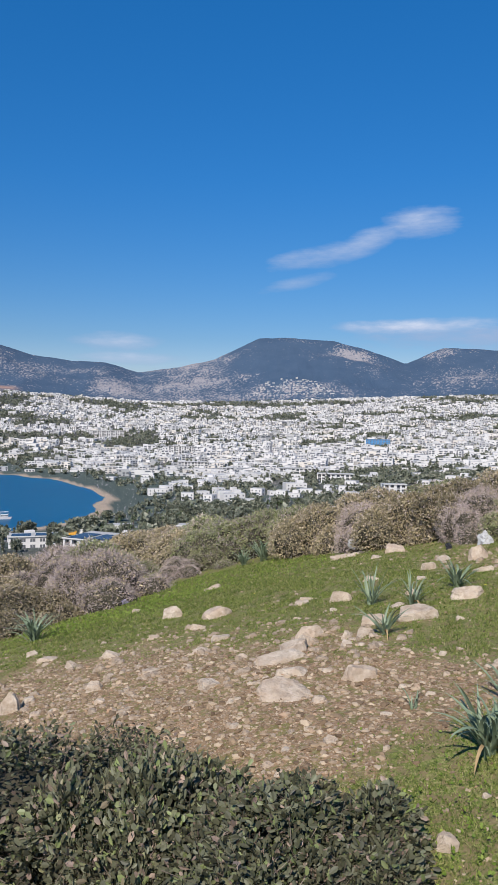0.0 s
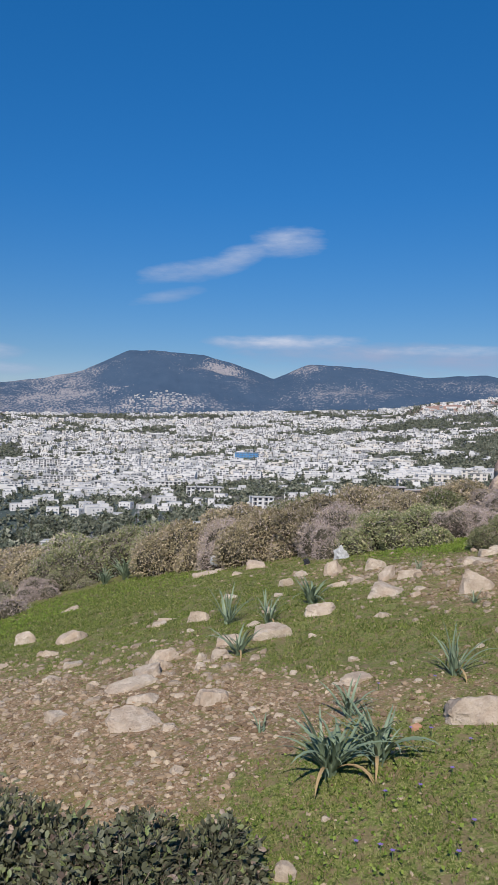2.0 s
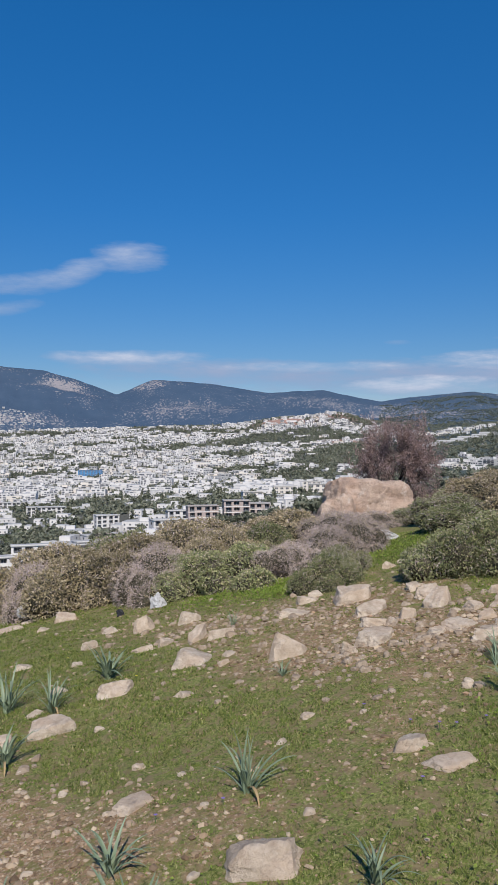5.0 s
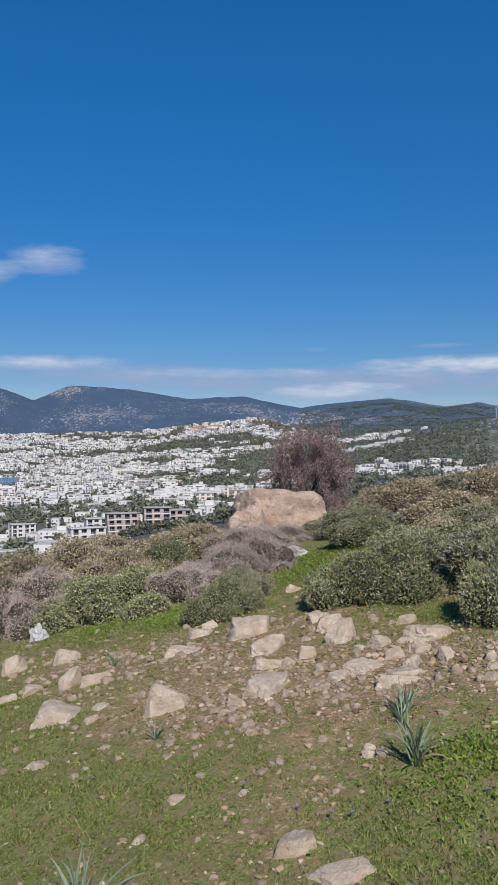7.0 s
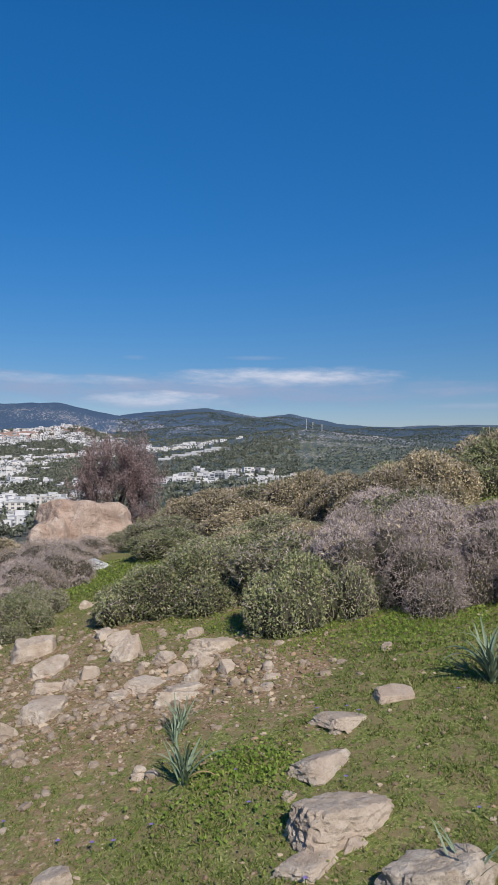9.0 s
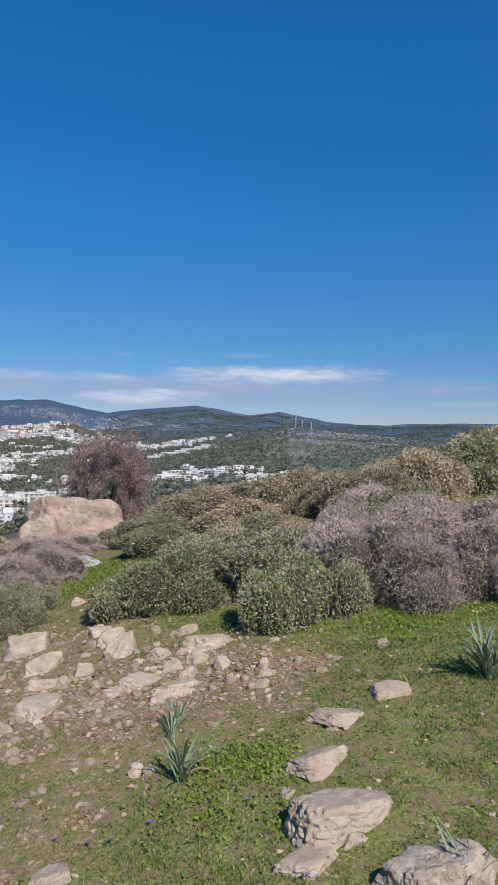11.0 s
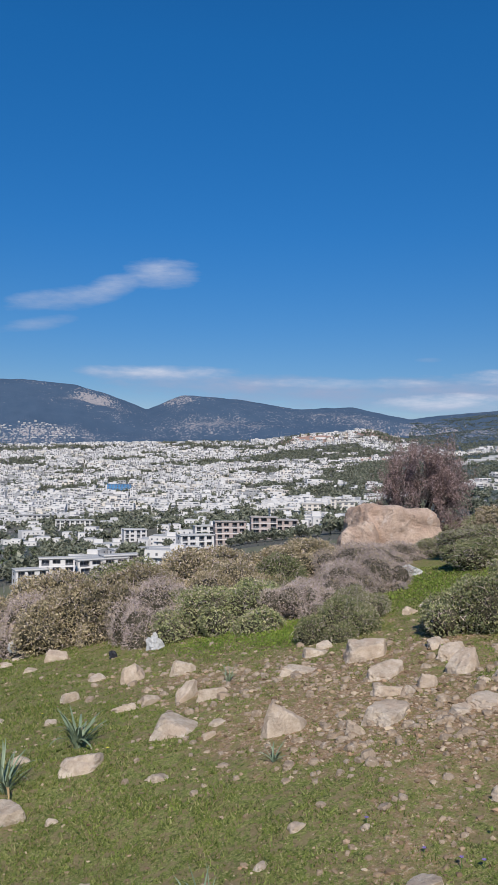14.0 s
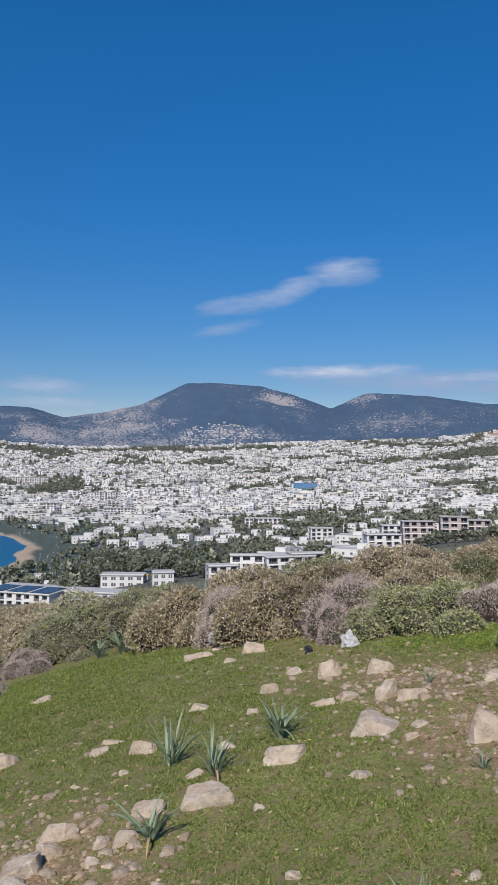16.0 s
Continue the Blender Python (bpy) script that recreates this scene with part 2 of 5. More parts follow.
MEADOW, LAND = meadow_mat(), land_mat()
LIMESTONE = stone_mat("limestone", (0.37, 0.29, 0.215), (0.64, 0.545, 0.44), (0.51, 0.375, 0.275), 7.0, 0.022, 0.5)
RUBBLE = stone_mat("soil_stained_rubble", (0.24, 0.178, 0.125), (0.445, 0.36, 0.277), (0.34, 0.245, 0.163), 14.0, 0.012)
SANDSTONE = stone_mat("red_sandstone", (0.33, 0.24, 0.185), (0.58, 0.45, 0.36), (0.47, 0.315, 0.235), 1.6, 0.08)
GRAVEL = Nodes("gravel", 0.95, 0.15)
GRAVEL.color(GRAVEL.ramp(GRAVEL.island(), (0.0, (0.135, 0.088, 0.053)), (0.5, (0.285, 0.205, 0.133)), (0.9, (0.46, 0.36, 0.257)), (1.0, (0.34, 0.215, 0.134)))).bump(GRAVEL.noise(60, 4), 0.5, 0.01)
GRAVEL = GRAVEL.mat
GREEN_LEAF = leaf_mat("dark_green_leaves", (0.0, (0.08, 0.105, 0.04)), (0.5, (0.22, 0.25, 0.10)), (0.85, (0.37, 0.37, 0.17)), (1.0, (0.53, 0.44, 0.295)), thin=0.14)
OLIVE_LEAF = leaf_mat("olive_brown_leaves", (0.0, (0.135, 0.115, 0.06)), (0.45, (0.315, 0.26, 0.14)), (0.8, (0.48, 0.385, 0.24)), (1.0, (0.61, 0.50, 0.35)), thin=0.14)
FRONT_LEAF = leaf_mat("glossy_oval_leaves", (0.0, (0.035, 0.042, 0.022)), (0.4, (0.095, 0.105, 0.055)), (0.7, (0.175, 0.185, 0.115)), (0.86, (0.21, 0.27, 0.085)), (0.93, (0.23, 0.16, 0.13)), (1.0, (0.42, 0.31, 0.24)), rough=0.5, thin=0.2)
DRY_TWIG = leaf_mat("dry_grey_twigs", (0.0, (0.26, 0.20, 0.185)), (0.5, (0.44, 0.35, 0.325)), (1.0, (0.60, 0.50, 0.465)), thin=0.05, rough=0.9)
TWIG = leaf_mat("brown_twigs", (0.0, (0.07, 0.05, 0.038)), (1.0, (0.21, 0.165, 0.13)), thin=0.03, rough=0.9)
# solid filler in the shrubs, coloured dark for the shade between leaves
CORE = paint_mat("shaded_core", (0.06, 0.055, 0.038), (0.11, 0.095, 0.07), 1.0, 9.0, 0.0)
GRASS = leaf_mat("grass_blades", (0.0, (0.036, 0.06, 0.008)), (0.4, (0.118, 0.172, 0.024)), (0.75, (0.215, 0.265, 0.05)), (1.0, (0.40, 0.35, 0.17)), thin=0.3)
WEED = leaf_mat("fresh_weed_leaves", (0.0, (0.13, 0.21, 0.03)), (0.6, (0.26, 0.37, 0.06)), (1.0, (0.40, 0.46, 0.10)), thin=0.42)
SQUILL = Nodes("strap_leaves", 0.5, 0.35)
SQUILL.color(SQUILL.mix(SQUILL.noise(9, 4, vec=SQUILL.obj()), SQUILL.mix(SQUILL.each(), (0.085, 0.13, 0.075), (0.17, 0.22, 0.135)), (0.25, 0.30, 0.195))).thin(0.12)
SQUILL = SQUILL.mat
WITHERED = paint_mat("withered_leaf", (0.33, 0.22, 0.10), (0.45, 0.33, 0.19), 0.9, 12.0)
PETAL = paint_mat("purple_petals", (0.17, 0.11, 0.33), (0.26, 0.19, 0.44), 0.6, 30.0)
YELLOW = paint_mat("yellow_petals", (0.70, 0.60, 0.05), (0.8, 0.7, 0.1), 0.6, 30.0)
STEM = paint_mat("green_stem", (0.09, 0.14, 0.04), (0.13, 0.19, 0.06), 0.7, 30.0)
ALMOND = leaf_mat("reddish_buds", (0.0, (0.09, 0.055, 0.052)), (0.5, (0.20, 0.13, 0.122)), (1.0, (0.44, 0.33, 0.31)), thin=0.1)
BARK = paint_mat("dark_bark", (0.055, 0.042, 0.036), (0.12, 0.09, 0.078), 0.95, 20.0)
WHITE = paint_mat("white_plaster", (0.72, 0.69, 0.67), (0.55, 0.525, 0.51), 0.85, 0.25)
CREAM = paint_mat("cream_plaster", (0.72, 0.66, 0.59), (0.62, 0.56, 0.50), 0.85, 0.25)
STONE_WALL = paint_mat("pinkish_stone_cladding", (0.44, 0.36, 0.335), (0.36, 0.295, 0.275), 0.9, 0.8)
ROOF = paint_mat("grey_roof", (0.46, 0.45, 0.44), (0.34, 0.335, 0.33), 0.9, 0.2)
GLASS = paint_mat("dark_window_glass", (0.10, 0.105, 0.12), (0.17, 0.175, 0.19), 0.25, 1.0, 0.5)
PANEL = paint_mat("solar_panel", (0.02, 0.025, 0.045), (0.035, 0.04, 0.06), 0.25, 0.8, 0.5)
BLUE = paint_mat("blue_facade", (0.07, 0.22, 0.45), (0.10, 0.29, 0.52), 0.5, 0.2)
ORANGE = paint_mat("orange_awning", (0.75, 0.33, 0.03), (0.80, 0.42, 0.06), 0.7, 0.4)
TREE_LEAF = leaf_mat("pine_and_olive_foliage", (0.0, (0.07, 0.085, 0.06)), (0.6, (0.155, 0.165, 0.115)), (1.0, (0.27, 0.265, 0.20)), thin=0.05)
SCRUB_LEAF = leaf_mat("dark_scrub_foliage", (0.0, (0.04, 0.06, 0.054)), (0.6, (0.088, 0.108, 0.09)), (1.0, (0.16, 0.17, 0.14)), thin=0.05)
PALM_LEAF = leaf_mat("palm_fronds", (0.0, (0.05, 0.075, 0.03)), (1.0, (0.14, 0.16, 0.07)), thin=0.1)
PLASTIC = paint_mat("white_plastic", (0.50, 0.49, 0.48), (0.38, 0.375, 0.37), 0.45, 9.0)
BLACK = paint_mat("black_plastic", (0.015, 0.015, 0.018), (0.03, 0.03, 0.035), 0.4, 9.0)
PURPLE = paint_mat("violet_plastic", (0.40, 0.36, 0.52), (0.50, 0.47, 0.60), 0.45, 9.0)
RED_EARTH = paint_mat("red_clay", (0.40, 0.20, 0.12), (0.47, 0.27, 0.17), 0.95, 9.0)
SEA = Nodes("sea", 0.35, 0.12)
SEA.color(SEA.mix(SEA.noise(0.006, 4), (0.002, 0.065, 0.15), (0.006, 0.10, 0.20))).bump(SEA.noise(0.5, 4), 0.25, 0.3)
SEA = SEA.mat


# ---- mesh helpers ----
def shell(name, verts, faces, mats, index=None, smooth=False):
    """A mesh from arrays of places and of equally long faces."""
    me = bpy.data.meshes.new(name)
    verts, faces = np.asarray(verts, np.float32), np.asarray(faces, np.int32)
    k = faces.shape[1]
    me.vertices.add(len(verts)), me.loops.add(faces.size), me.polygons.add(len(faces))
    me.vertices.foreach_set("co", verts.ravel())
    me.loops.foreach_set("vertex_index", faces.ravel())
    me.polygons.foreach_set("loop_start", np.arange(0, faces.size, k, dtype=np.int32))
    me.polygons.foreach_set("loop_total", np.full(len(faces), k, np.int32))
    for m in mats:
        me.materials.append(m)
    if index is not None:
        me.polygons.foreach_set("material_index", np.asarray(index, np.int32))
    me.polygons.foreach_set("use_smooth", np.full(len(faces), smooth, bool))
    me.update(calc_edges=True)
    me.validate()
    return me


def thing(name, label, category, m=None, group="", kind=""):
    ob = tagged(new(name), label, category, group, kind)
    if m is not None:
        ob.matrix_basis = m
    return ob


def part(name, data, parent, label="", m=None):
    """One mesh object under a thing; data is a mesh, or a bmesh with its material."""
    if isinstance(data, tuple):
        bm, mat = data
        me = bpy.data.meshes.new(name)
        bm.to_mesh(me), bm.free()
        me.materials.append(mat)
        data = me
    ob = new(name, data)
    ob.parent = parent
    if m is not None:
        ob.matrix_basis = m
    return tagged(ob, label)


def box(x0, y0, z0, x1, y1, z1, bevel=0.0):
    bm = bmesh.new()
    bmesh.ops.create_cube(bm, size=1.0)
    bmesh.ops.scale(bm, vec=(x1 - x0, y1 - y0, z1 - z0), verts=bm.verts)
    bmesh.ops.translate(bm, vec=((x0 + x1) / 2, (y0 + y1) / 2, (z0 + z1) / 2), verts=bm.verts)
    if bevel:
        bmesh.ops.bevel(bm, geom=bm.edges[:], offset=bevel, segments=1, affect="EDGES")
    return bm


def boxes(rows):
    """Arrays of verts and quads for many boxes: rows of x0, y0, z0, x1, y1, z1."""
    rows = np.asarray(rows, float)
    a, b = rows[:, :3], rows[:, 3:]
    pick = np.array([[0, 0, 0], [1, 0, 0], [1, 1, 0], [0, 1, 0], [0, 0, 1], [1, 0, 1], [1, 1, 1], [0, 1, 1]])
    v = a[:, None] + (b - a)[:, None] * pick[None]
    q = np.array([[0, 1, 5, 4], [1, 2, 6, 5], [2, 3, 7, 6], [3, 0, 4, 7], [4, 5, 6, 7], [3, 2, 1, 0]])
    return v.reshape(-1, 3), (q[None] + 8 * np.arange(len(rows))[:, None, None]).reshape(-1, 4)


def unit(v):
    return v / np.maximum(np.linalg.norm(v, axis=-1, keepdims=True), 1e-9)


def blades(at, along, wide, fold=0.25):
    """Folded diamond leaves: arrays of foot, length vector and half-width vector."""
    n = unit(np.cross(along, wide)) * np.linalg.norm(wide, axis=-1, keepdims=True) * fold
    v = np.stack([at, at + along * 0.45 + wide + n, at + along, at + along * 0.45 - wide + n], 1)
    f = np.array([[0, 1, 2], [0, 2, 3]])
    return v.reshape(-1, 3), (f[None] + 4 * np.arange(len(at))[:, None, None]).reshape(-1, 3)


def ovals(at, along, wide, fold=0.2):
    """Oval leaves with a folded midrib."""
    n = unit(np.cross(along, wide)) * np.linalg.norm(wide, axis=-1, keepdims=True) * fold
    v = np.stack([at, at + along * 0.3 + wide * 0.8 + n, at + along * 0.72 + wide * 0.9 + n, at + along, at + along * 0.72 - wide * 0.9 + n, at + along * 0.3 - wide * 0.8 + n], 1)
    f = np.array([[0, 1, 2], [0, 2, 3], [0, 3, 4], [0, 4, 5]])
    return v.reshape(-1, 3), (f[None] + 6 * np.arange(len(at))[:, None, None]).reshape(-1, 3)


def slivers(at, along, wide):
    """Small three-cornered leaves or twigs, for shrubs that stay some metres off."""
    v = np.stack([at + wide, at - wide, at + along], 1).reshape(-1, 3)
    return v, np.arange(len(v)).reshape(-1, 3)


def joined(*pairs):
    vs, fs, at = [], [], 0
    for v, f in pairs:
        vs.append(v), fs.append(f + at)
        at += len(v)
    return np.concatenate(vs), np.concatenate(fs)


def lattice(i, j, seed):
    h = (i.astype(np.int64) * 374761393 + j.astype(np.int64) * 668265263 + seed * 982451653) & 0x7FFFFFFF
    h = ((h ^ (h >> 13)) * 1274126177) & 0x7FFFFFFF
    return ((h ^ (h >> 16)) & 0xFFFF) / 65535.0


def soft_noise(x, y, seed=0, octaves=4, gain=0.5):
    """Smooth value noise from about -1 to 1, on arrays."""
    out, amp, total = 0.0, 1.0, 0.0
    x, y = np.asarray(x, float), np.asarray(y, float)
    for o in range(octaves):
        i, j = np.floor(x), np.floor(y)
        u, v = x - i, y - j
        u, v = u * u * (3 - 2 * u), v * v * (3 - 2 * v)
        a, b = lattice(i, j, seed + o), lattice(i + 1, j, seed + o)
        c, d = lattice(i, j + 1, seed + o), lattice(i + 1, j + 1, seed + o)
        out = out + amp * ((a * (1 - u) + b * u) * (1 - v) + (c * (1 - u) + d * u) * v - 0.5) * 2
        total, amp, x, y = total + amp, amp * gain, x * 2.03 + 17.1, y * 2.03 + 5.7
    return out / total


def step(a, b, x):
    t = np.clip((x - a) / (b - a), 0, 1)
    return t * t * (3 - 2 * t)


# ---- the lie of the land ----
SEA_Z = -80.0
AZ_KNOTS = np.array([-19.0, -8.0, 0.0, 12.0, 20.0, 28.0, 36.0, 44.0, 52.0, 62.0])
R_KNOTS = np.array([345.0, 700.0, 1050.0, 1500.0, 2000.0, 2500.0])
# height above the eye's level, in degrees, by distance
EL_ROWS = np.array([
    [-10.6, -6.6, -4.25, -2.3, -0.3, 1.5], [-10.6, -6.4, -4.2, -2.25, -0.5, 0.8], [-9.4, -6.0, -4.1, -2.2, -0.5, 0.85],
    [-8.1, -5.0, -3.3, -1.6, 0.1, 1.4], [-6.4, -4.0, -2.6, -1.0, 0.4, 1.7], [-5.5, -3.3, -2.0, -0.4, 1.0, 2.2],
    [-4.2, -2.6, -1.3, 0.0, 0.9, 1.7], [-3.6, -2.0, -0.7, 1.2, 2.4, 2.0], [-3.1, -1.6, -0.1, 1.2, 2.1, 1.8], [-3.0, -1.4, 0.0, 0.7, 1.0, 1.3]])
SKY_AZ = np.array([-30, -18.6, -16.2, -13.4, -10.9, -8.6, -6.2, -2.7, -0.6, 0.7, 3.3, 6.8, 8.9, 11.9, 14.6, 18.4, 23.3, 27.7, 30.8, 32.2, 35.3, 39.0, 43.0, 45.3, 49.1, 52.9, 55.9, 60.7, 75])
SKY_EL = np.array([6, 5.01, 4.25, 3.97, 3.92, 3.21, 3.52, 4.32, 5.35, 6.01, 6.08, 5.8, 5.17, 4.15, 5.25, 5.08, 4.36, 4.46, 3.83, 3.64, 4.06, 4.25, 3.6, 3.84, 3.07, 2.76, 2.96, 2.91, 3.2])
RIDGE = 3900.0


def shore(x, y):
    """Metres outwards from the edge of the bay; less than nothing in the water."""
    ry = np.where(y > 608, 390.0, 240.0)
    u, v = (x + 480) / 352.0, (y - 608) / ry
    d = np.sqrt(u * u + v * v)
    return (d - 1) * 330 + 9 * soft_noise(x / 60, y / 60, 5, 2)


def near_z(x, y):
    q = np.clip(y, -6.0, 6.5)
    f = 0.0898 * q - 0.0161 * q * q - 0.12 * np.maximum(y - 6.5, 0)
    u = np.clip(x, -14.0, 14.0)
    g = 0.2307 * u - 0.0063 * u * u * (u > -4) + (x - u) * 0.03
    bumps = 0.035 * soft_noise(x / 0.8, y / 0.8, 3, 3) + 0.010 * soft_noise(x / 0.4, y / 0.4, 9, 2)
    hollow = 0.07 * np.exp(-((x - 1.8) ** 2 + (y - 4.8) ** 2) / 1.1)
    return -0.19 + f + g - hollow + bumps * step(0.6, 1.6, np.hypot(x - 1.2, y - 1.0))


def land_z(x, y):
    x, y = np.asarray(x, float), np.asarray(y, float)
    r, az = np.hypot(x, y), np.degrees(np.arctan2(x, y))
    azc = np.clip(az, -19, 62)
    cols = np.stack([np.interp(azc, AZ_KNOTS, EL_ROWS[:, k]) for k in range(len(R_KNOTS))], 0)
    el = np.empty_like(r)
    pos = np.clip(np.searchsorted(R_KNOTS, r) - 1, 0, len(R_KNOTS) - 2)
    w = np.clip((r - R_KNOTS[pos]) / (R_KNOTS[pos + 1] - R_KNOTS[pos]), 0, 1)
    take = lambda k: np.take_along_axis(cols, k[None], 0)[0]
    el = take(pos) * (1 - w) + take(pos + 1) * w
    town = 1.8 + np.minimum(r, 2500) * np.tan(np.radians(el))
    z400 = 1.8 + 345 * np.tan(np.radians(cols[0]))
    k = 18.0 / np.maximum(r, 1e-3)
    z18 = near_z(x * k, y * k)
    s = np.clip((r - 18) / 300, 0, 1)
    slope = z18 + (z400 - z18) * s ** 0.8 + 1.2 * soft_noise(x / 25, y / 25, 21, 3) * step(20, 60, r)
    knolls = 0.0
    for a0, r0, wa, wr, up in ((24.6, 2360, 2.6, 150, 24), (28.9, 2370, 2.0, 130, 30), (3.3, 2860, 2.8, 160, 22), (47.0, 1900, 2.4, 260, 14)):
        knolls = knolls + up * np.exp(-((az - a0) / wa) ** 2 - ((r - r0) / wr) ** 2)
    z = np.where(r < 345, slope, town + 3.0 * soft_noise(x / 140, y / 140, 31, 3) * step(345, 700, r))
    sky_el = np.interp(az, SKY_AZ, SKY_EL)
    top = RIDGE * np.tan(np.radians(sky_el)) + 1.8
    z25 = 1.8 + 2500 * np.tan(np.radians(cols[-1]))
    s = np.clip((r - 2500) / (RIDGE - 2500), 0, 1)
    spurs = 1 - 2 * np.abs(soft_noise(x / 520, y / 520, 41, 5, 0.55))
    hill = z25 + (top - z25) * s ** 1.25 + np.sin(np.pi * s) * (42 * spurs - 30) + 5 * s * soft_noise(x / 60, y / 60, 47, 2)
    hill = np.where(r > RIDGE, top - (r - RIDGE) * 0.25 + 5 * soft_noise(x / 60, y / 60, 47, 2), hill)
    z = np.where(r > 2500, hill, z) + knolls
    d = shore(x, y)
    near_bay = (r > 420) & (az < 0) & (d < 90)
    beach = SEA_Z + np.where(d > 0, 0.035 * d + 0.15, 0.05 * d)
    z = np.where(near_bay, beach + (np.maximum(z, SEA_Z + 3) - beach) * step(35, 90, d), z)
    z = np.where((az < 0) & (r > 420) & (d > 0), np.maximum(z, SEA_Z + 0.1), z)
    mixed = step(15, 32, r)
    return near_z(x, y) * (1 - mixed) + z * mixed


def ground_z(x, y):
    return float(land_z(np.array([x]), np.array([y]))[0])


# patches of bare stony soil and of lush turf on the near slope: x, y, radius, strength
BARE = ((-0.9, 5.0, 1.5, 0.75), (0.3, 4.4, 1.1, 0.8), (0.1, 3.5, 0.6, 0.5), (-1.8, 5.8, 1.0, 0.5), (1.5, 3.5, 0.5, 0.35), (4.3, 4.5, 0.7, 0.55), (3.6, 4.7, 0.6, 0.4), (3.4, 5.4, 0.8, 0.4),
        (2.9, 3.9, 0.5, 0.3), (2.6, 5.2, 0.4, 0.3), (3.9, 6.2, 0.9, 0.4), (3.0, 7.3, 0.9, 0.35), (2.1, 3.1, 0.4, 0.3), (4.7, 4.2, 0.6, 0.4))
LUSH = ((0.9, 6.3, 1.5, 0.45), (2.1, 4.7, 0.7, 0.6), (1.5, 4.7, 0.4, 0.4), (0.3, 2.2, 0.6, 0.55), (0.95, 2.5, 0.6, 0.65), (1.7, 2.4, 0.7, 0.6), (2.9, 2.6, 0.8, 0.35), (3.3, 3.3, 0.35, 0.45), (4.8, 3.2, 1.0, 0.45), (0.5, 9.0, 1.6, 0.4), (-0.4, 12.6, 1.6, 0.5), (-1.5, 9.3, 1.3, 0.5), (6.3, 9.0, 1.2, 0.6), (1.2, 3.0, 0.3, 0.3))


def greenness(x, y):
    g = 0.60 + 0.38 * soft_noise(x / 0.7, y / 0.7, 61, 5, 0.65)
    for a, b, s, k in BARE:
        g = g - 0.62 * k * np.exp(-((x - a) ** 2 + (y - b) ** 2) / (s * s))
    for a, b, s, k in LUSH:
        g = g + 0.8 * k * np.exp(-((x - a) ** 2 + (y - b) ** 2) / (s * s))
    return np.clip(g, 0, 1)


def build_ground():
    rings = [0.0, 0.001, 0.12, 0.24] + list(np.geomspace(0.35, 4950, 310))
    turn = np.radians(np.concatenate([np.arange(-24, 66, 0.25), np.arange(66, 336, 3.0)]))
    r, a = np.meshgrid(np.array(rings[1:]), turn, indexing="ij")
    cx, cy = 0.6, 0.4
    fade = step(60, 5, r)
    x, y = r * np.sin(a) + cx * fade, r * np.cos(a) + cy * fade
    z = land_z(x, y)
    nr, nt = r.shape
    v = np.concatenate([[[cx, cy, float(near_z(np.array([cx]), np.array([cy]))[0])]], np.stack([x, y, z], -1).reshape(-1, 3)])
    i, j = np.meshgrid(np.arange(nr - 1), np.arange(nt), indexing="ij")
    k = (j + 1) % nt
    f = np.stack([1 + i * nt + j, 1 + (i + 1) * nt + j, 1 + (i + 1) * nt + k, 1 + i * nt + k], -1).reshape(-1, 4)[:, ::-1]
    index = (r[:-1] > 40).reshape(-1).astype(int)
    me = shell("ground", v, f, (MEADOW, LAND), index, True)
    az = np.degrees(a)
    az = np.where(az > 180, az - 360, az)
    rock = 0.34 + 0.46 * soft_noise(x / 260, y / 260, 71, 3)
    for a0, r0, wa, wr, k in ((-4.5, 3150, 4.2, 850, 0.62), (8.0, 3750, 2.2, 260, 0.45), (5.5, 3620, 3.0, 120, 0.25), (16.5, 2950, 4.5, 260, 0.38), (14.3, 3700, 1.0, 200, 0.5), (4.5, 2750, 3.5, 130, 0.45),
                             (-17.0, 3300, 3.0, 500, 0.25), (-10.5, 3000, 1.6, 260, 0.5), (33.0, 3200, 3.0, 200, 0.2), (50, 2050, 6.0, 450, 0.5), (37, 3000, 4, 300, 0.25)):
        rock += k * np.exp(-((az - a0) / wa) ** 2 - ((r - r0) / wr) ** 2)
    rock -= 0.5 * np.exp(-((az - 3.5) / 2.6) ** 2 - ((r - 3250) / 330) ** 2)
    town = step(335, 360, r) * step(2600, 2500, r) * step(35, 31, az)
    earth = 0.0
    for a0, r0, wa, wr in ((24.6, 2320, 2.6, 70), (28.9, 2360, 1.8, 30), (-18.6, 2650, 1.2, 60), (-8.6, 2560, 1.3, 45), (29.3, 1810, 1.6, 45), (3.3, 2800, 3.0, 0.1)):
        earth = earth + np.exp(-(((az - a0) / wa) ** 2 + ((r - r0) / wr) ** 2) ** 2)
    values = {
        "green": greenness(x, y), "rock": np.clip(rock, 0, 1), "sand": step(9 + 4 * (y < 700), 6 + 3 * (y < 700), shore(x, y)) * (r > 420) * (az < 0),
        "built": town * 0.7 * step(120, 190, shore(x, y)) * (1 - 0.45 * step(430, 450, r) * step(780, 740, r) * step(-14, -12, az) * step(8.5, 7, az)), "earth": np.clip(earth, 0, 1) * (r > 300),
        # distant: share of haze blue in the scrub colour
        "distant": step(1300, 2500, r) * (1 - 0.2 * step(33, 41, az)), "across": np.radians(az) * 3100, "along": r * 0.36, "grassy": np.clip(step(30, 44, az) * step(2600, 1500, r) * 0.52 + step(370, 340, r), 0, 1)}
    for name, value in values.items():
        at = me.attributes.new(name, "FLOAT", "POINT")
        at.data.foreach_set("value", np.concatenate([[0.5], np.asarray(value, float).reshape(-1)]).astype(np.float32))
    tagged(new("ground", me), "stony hillside with thin grass, falling to a valley and mountains", "ground", kind="structure")


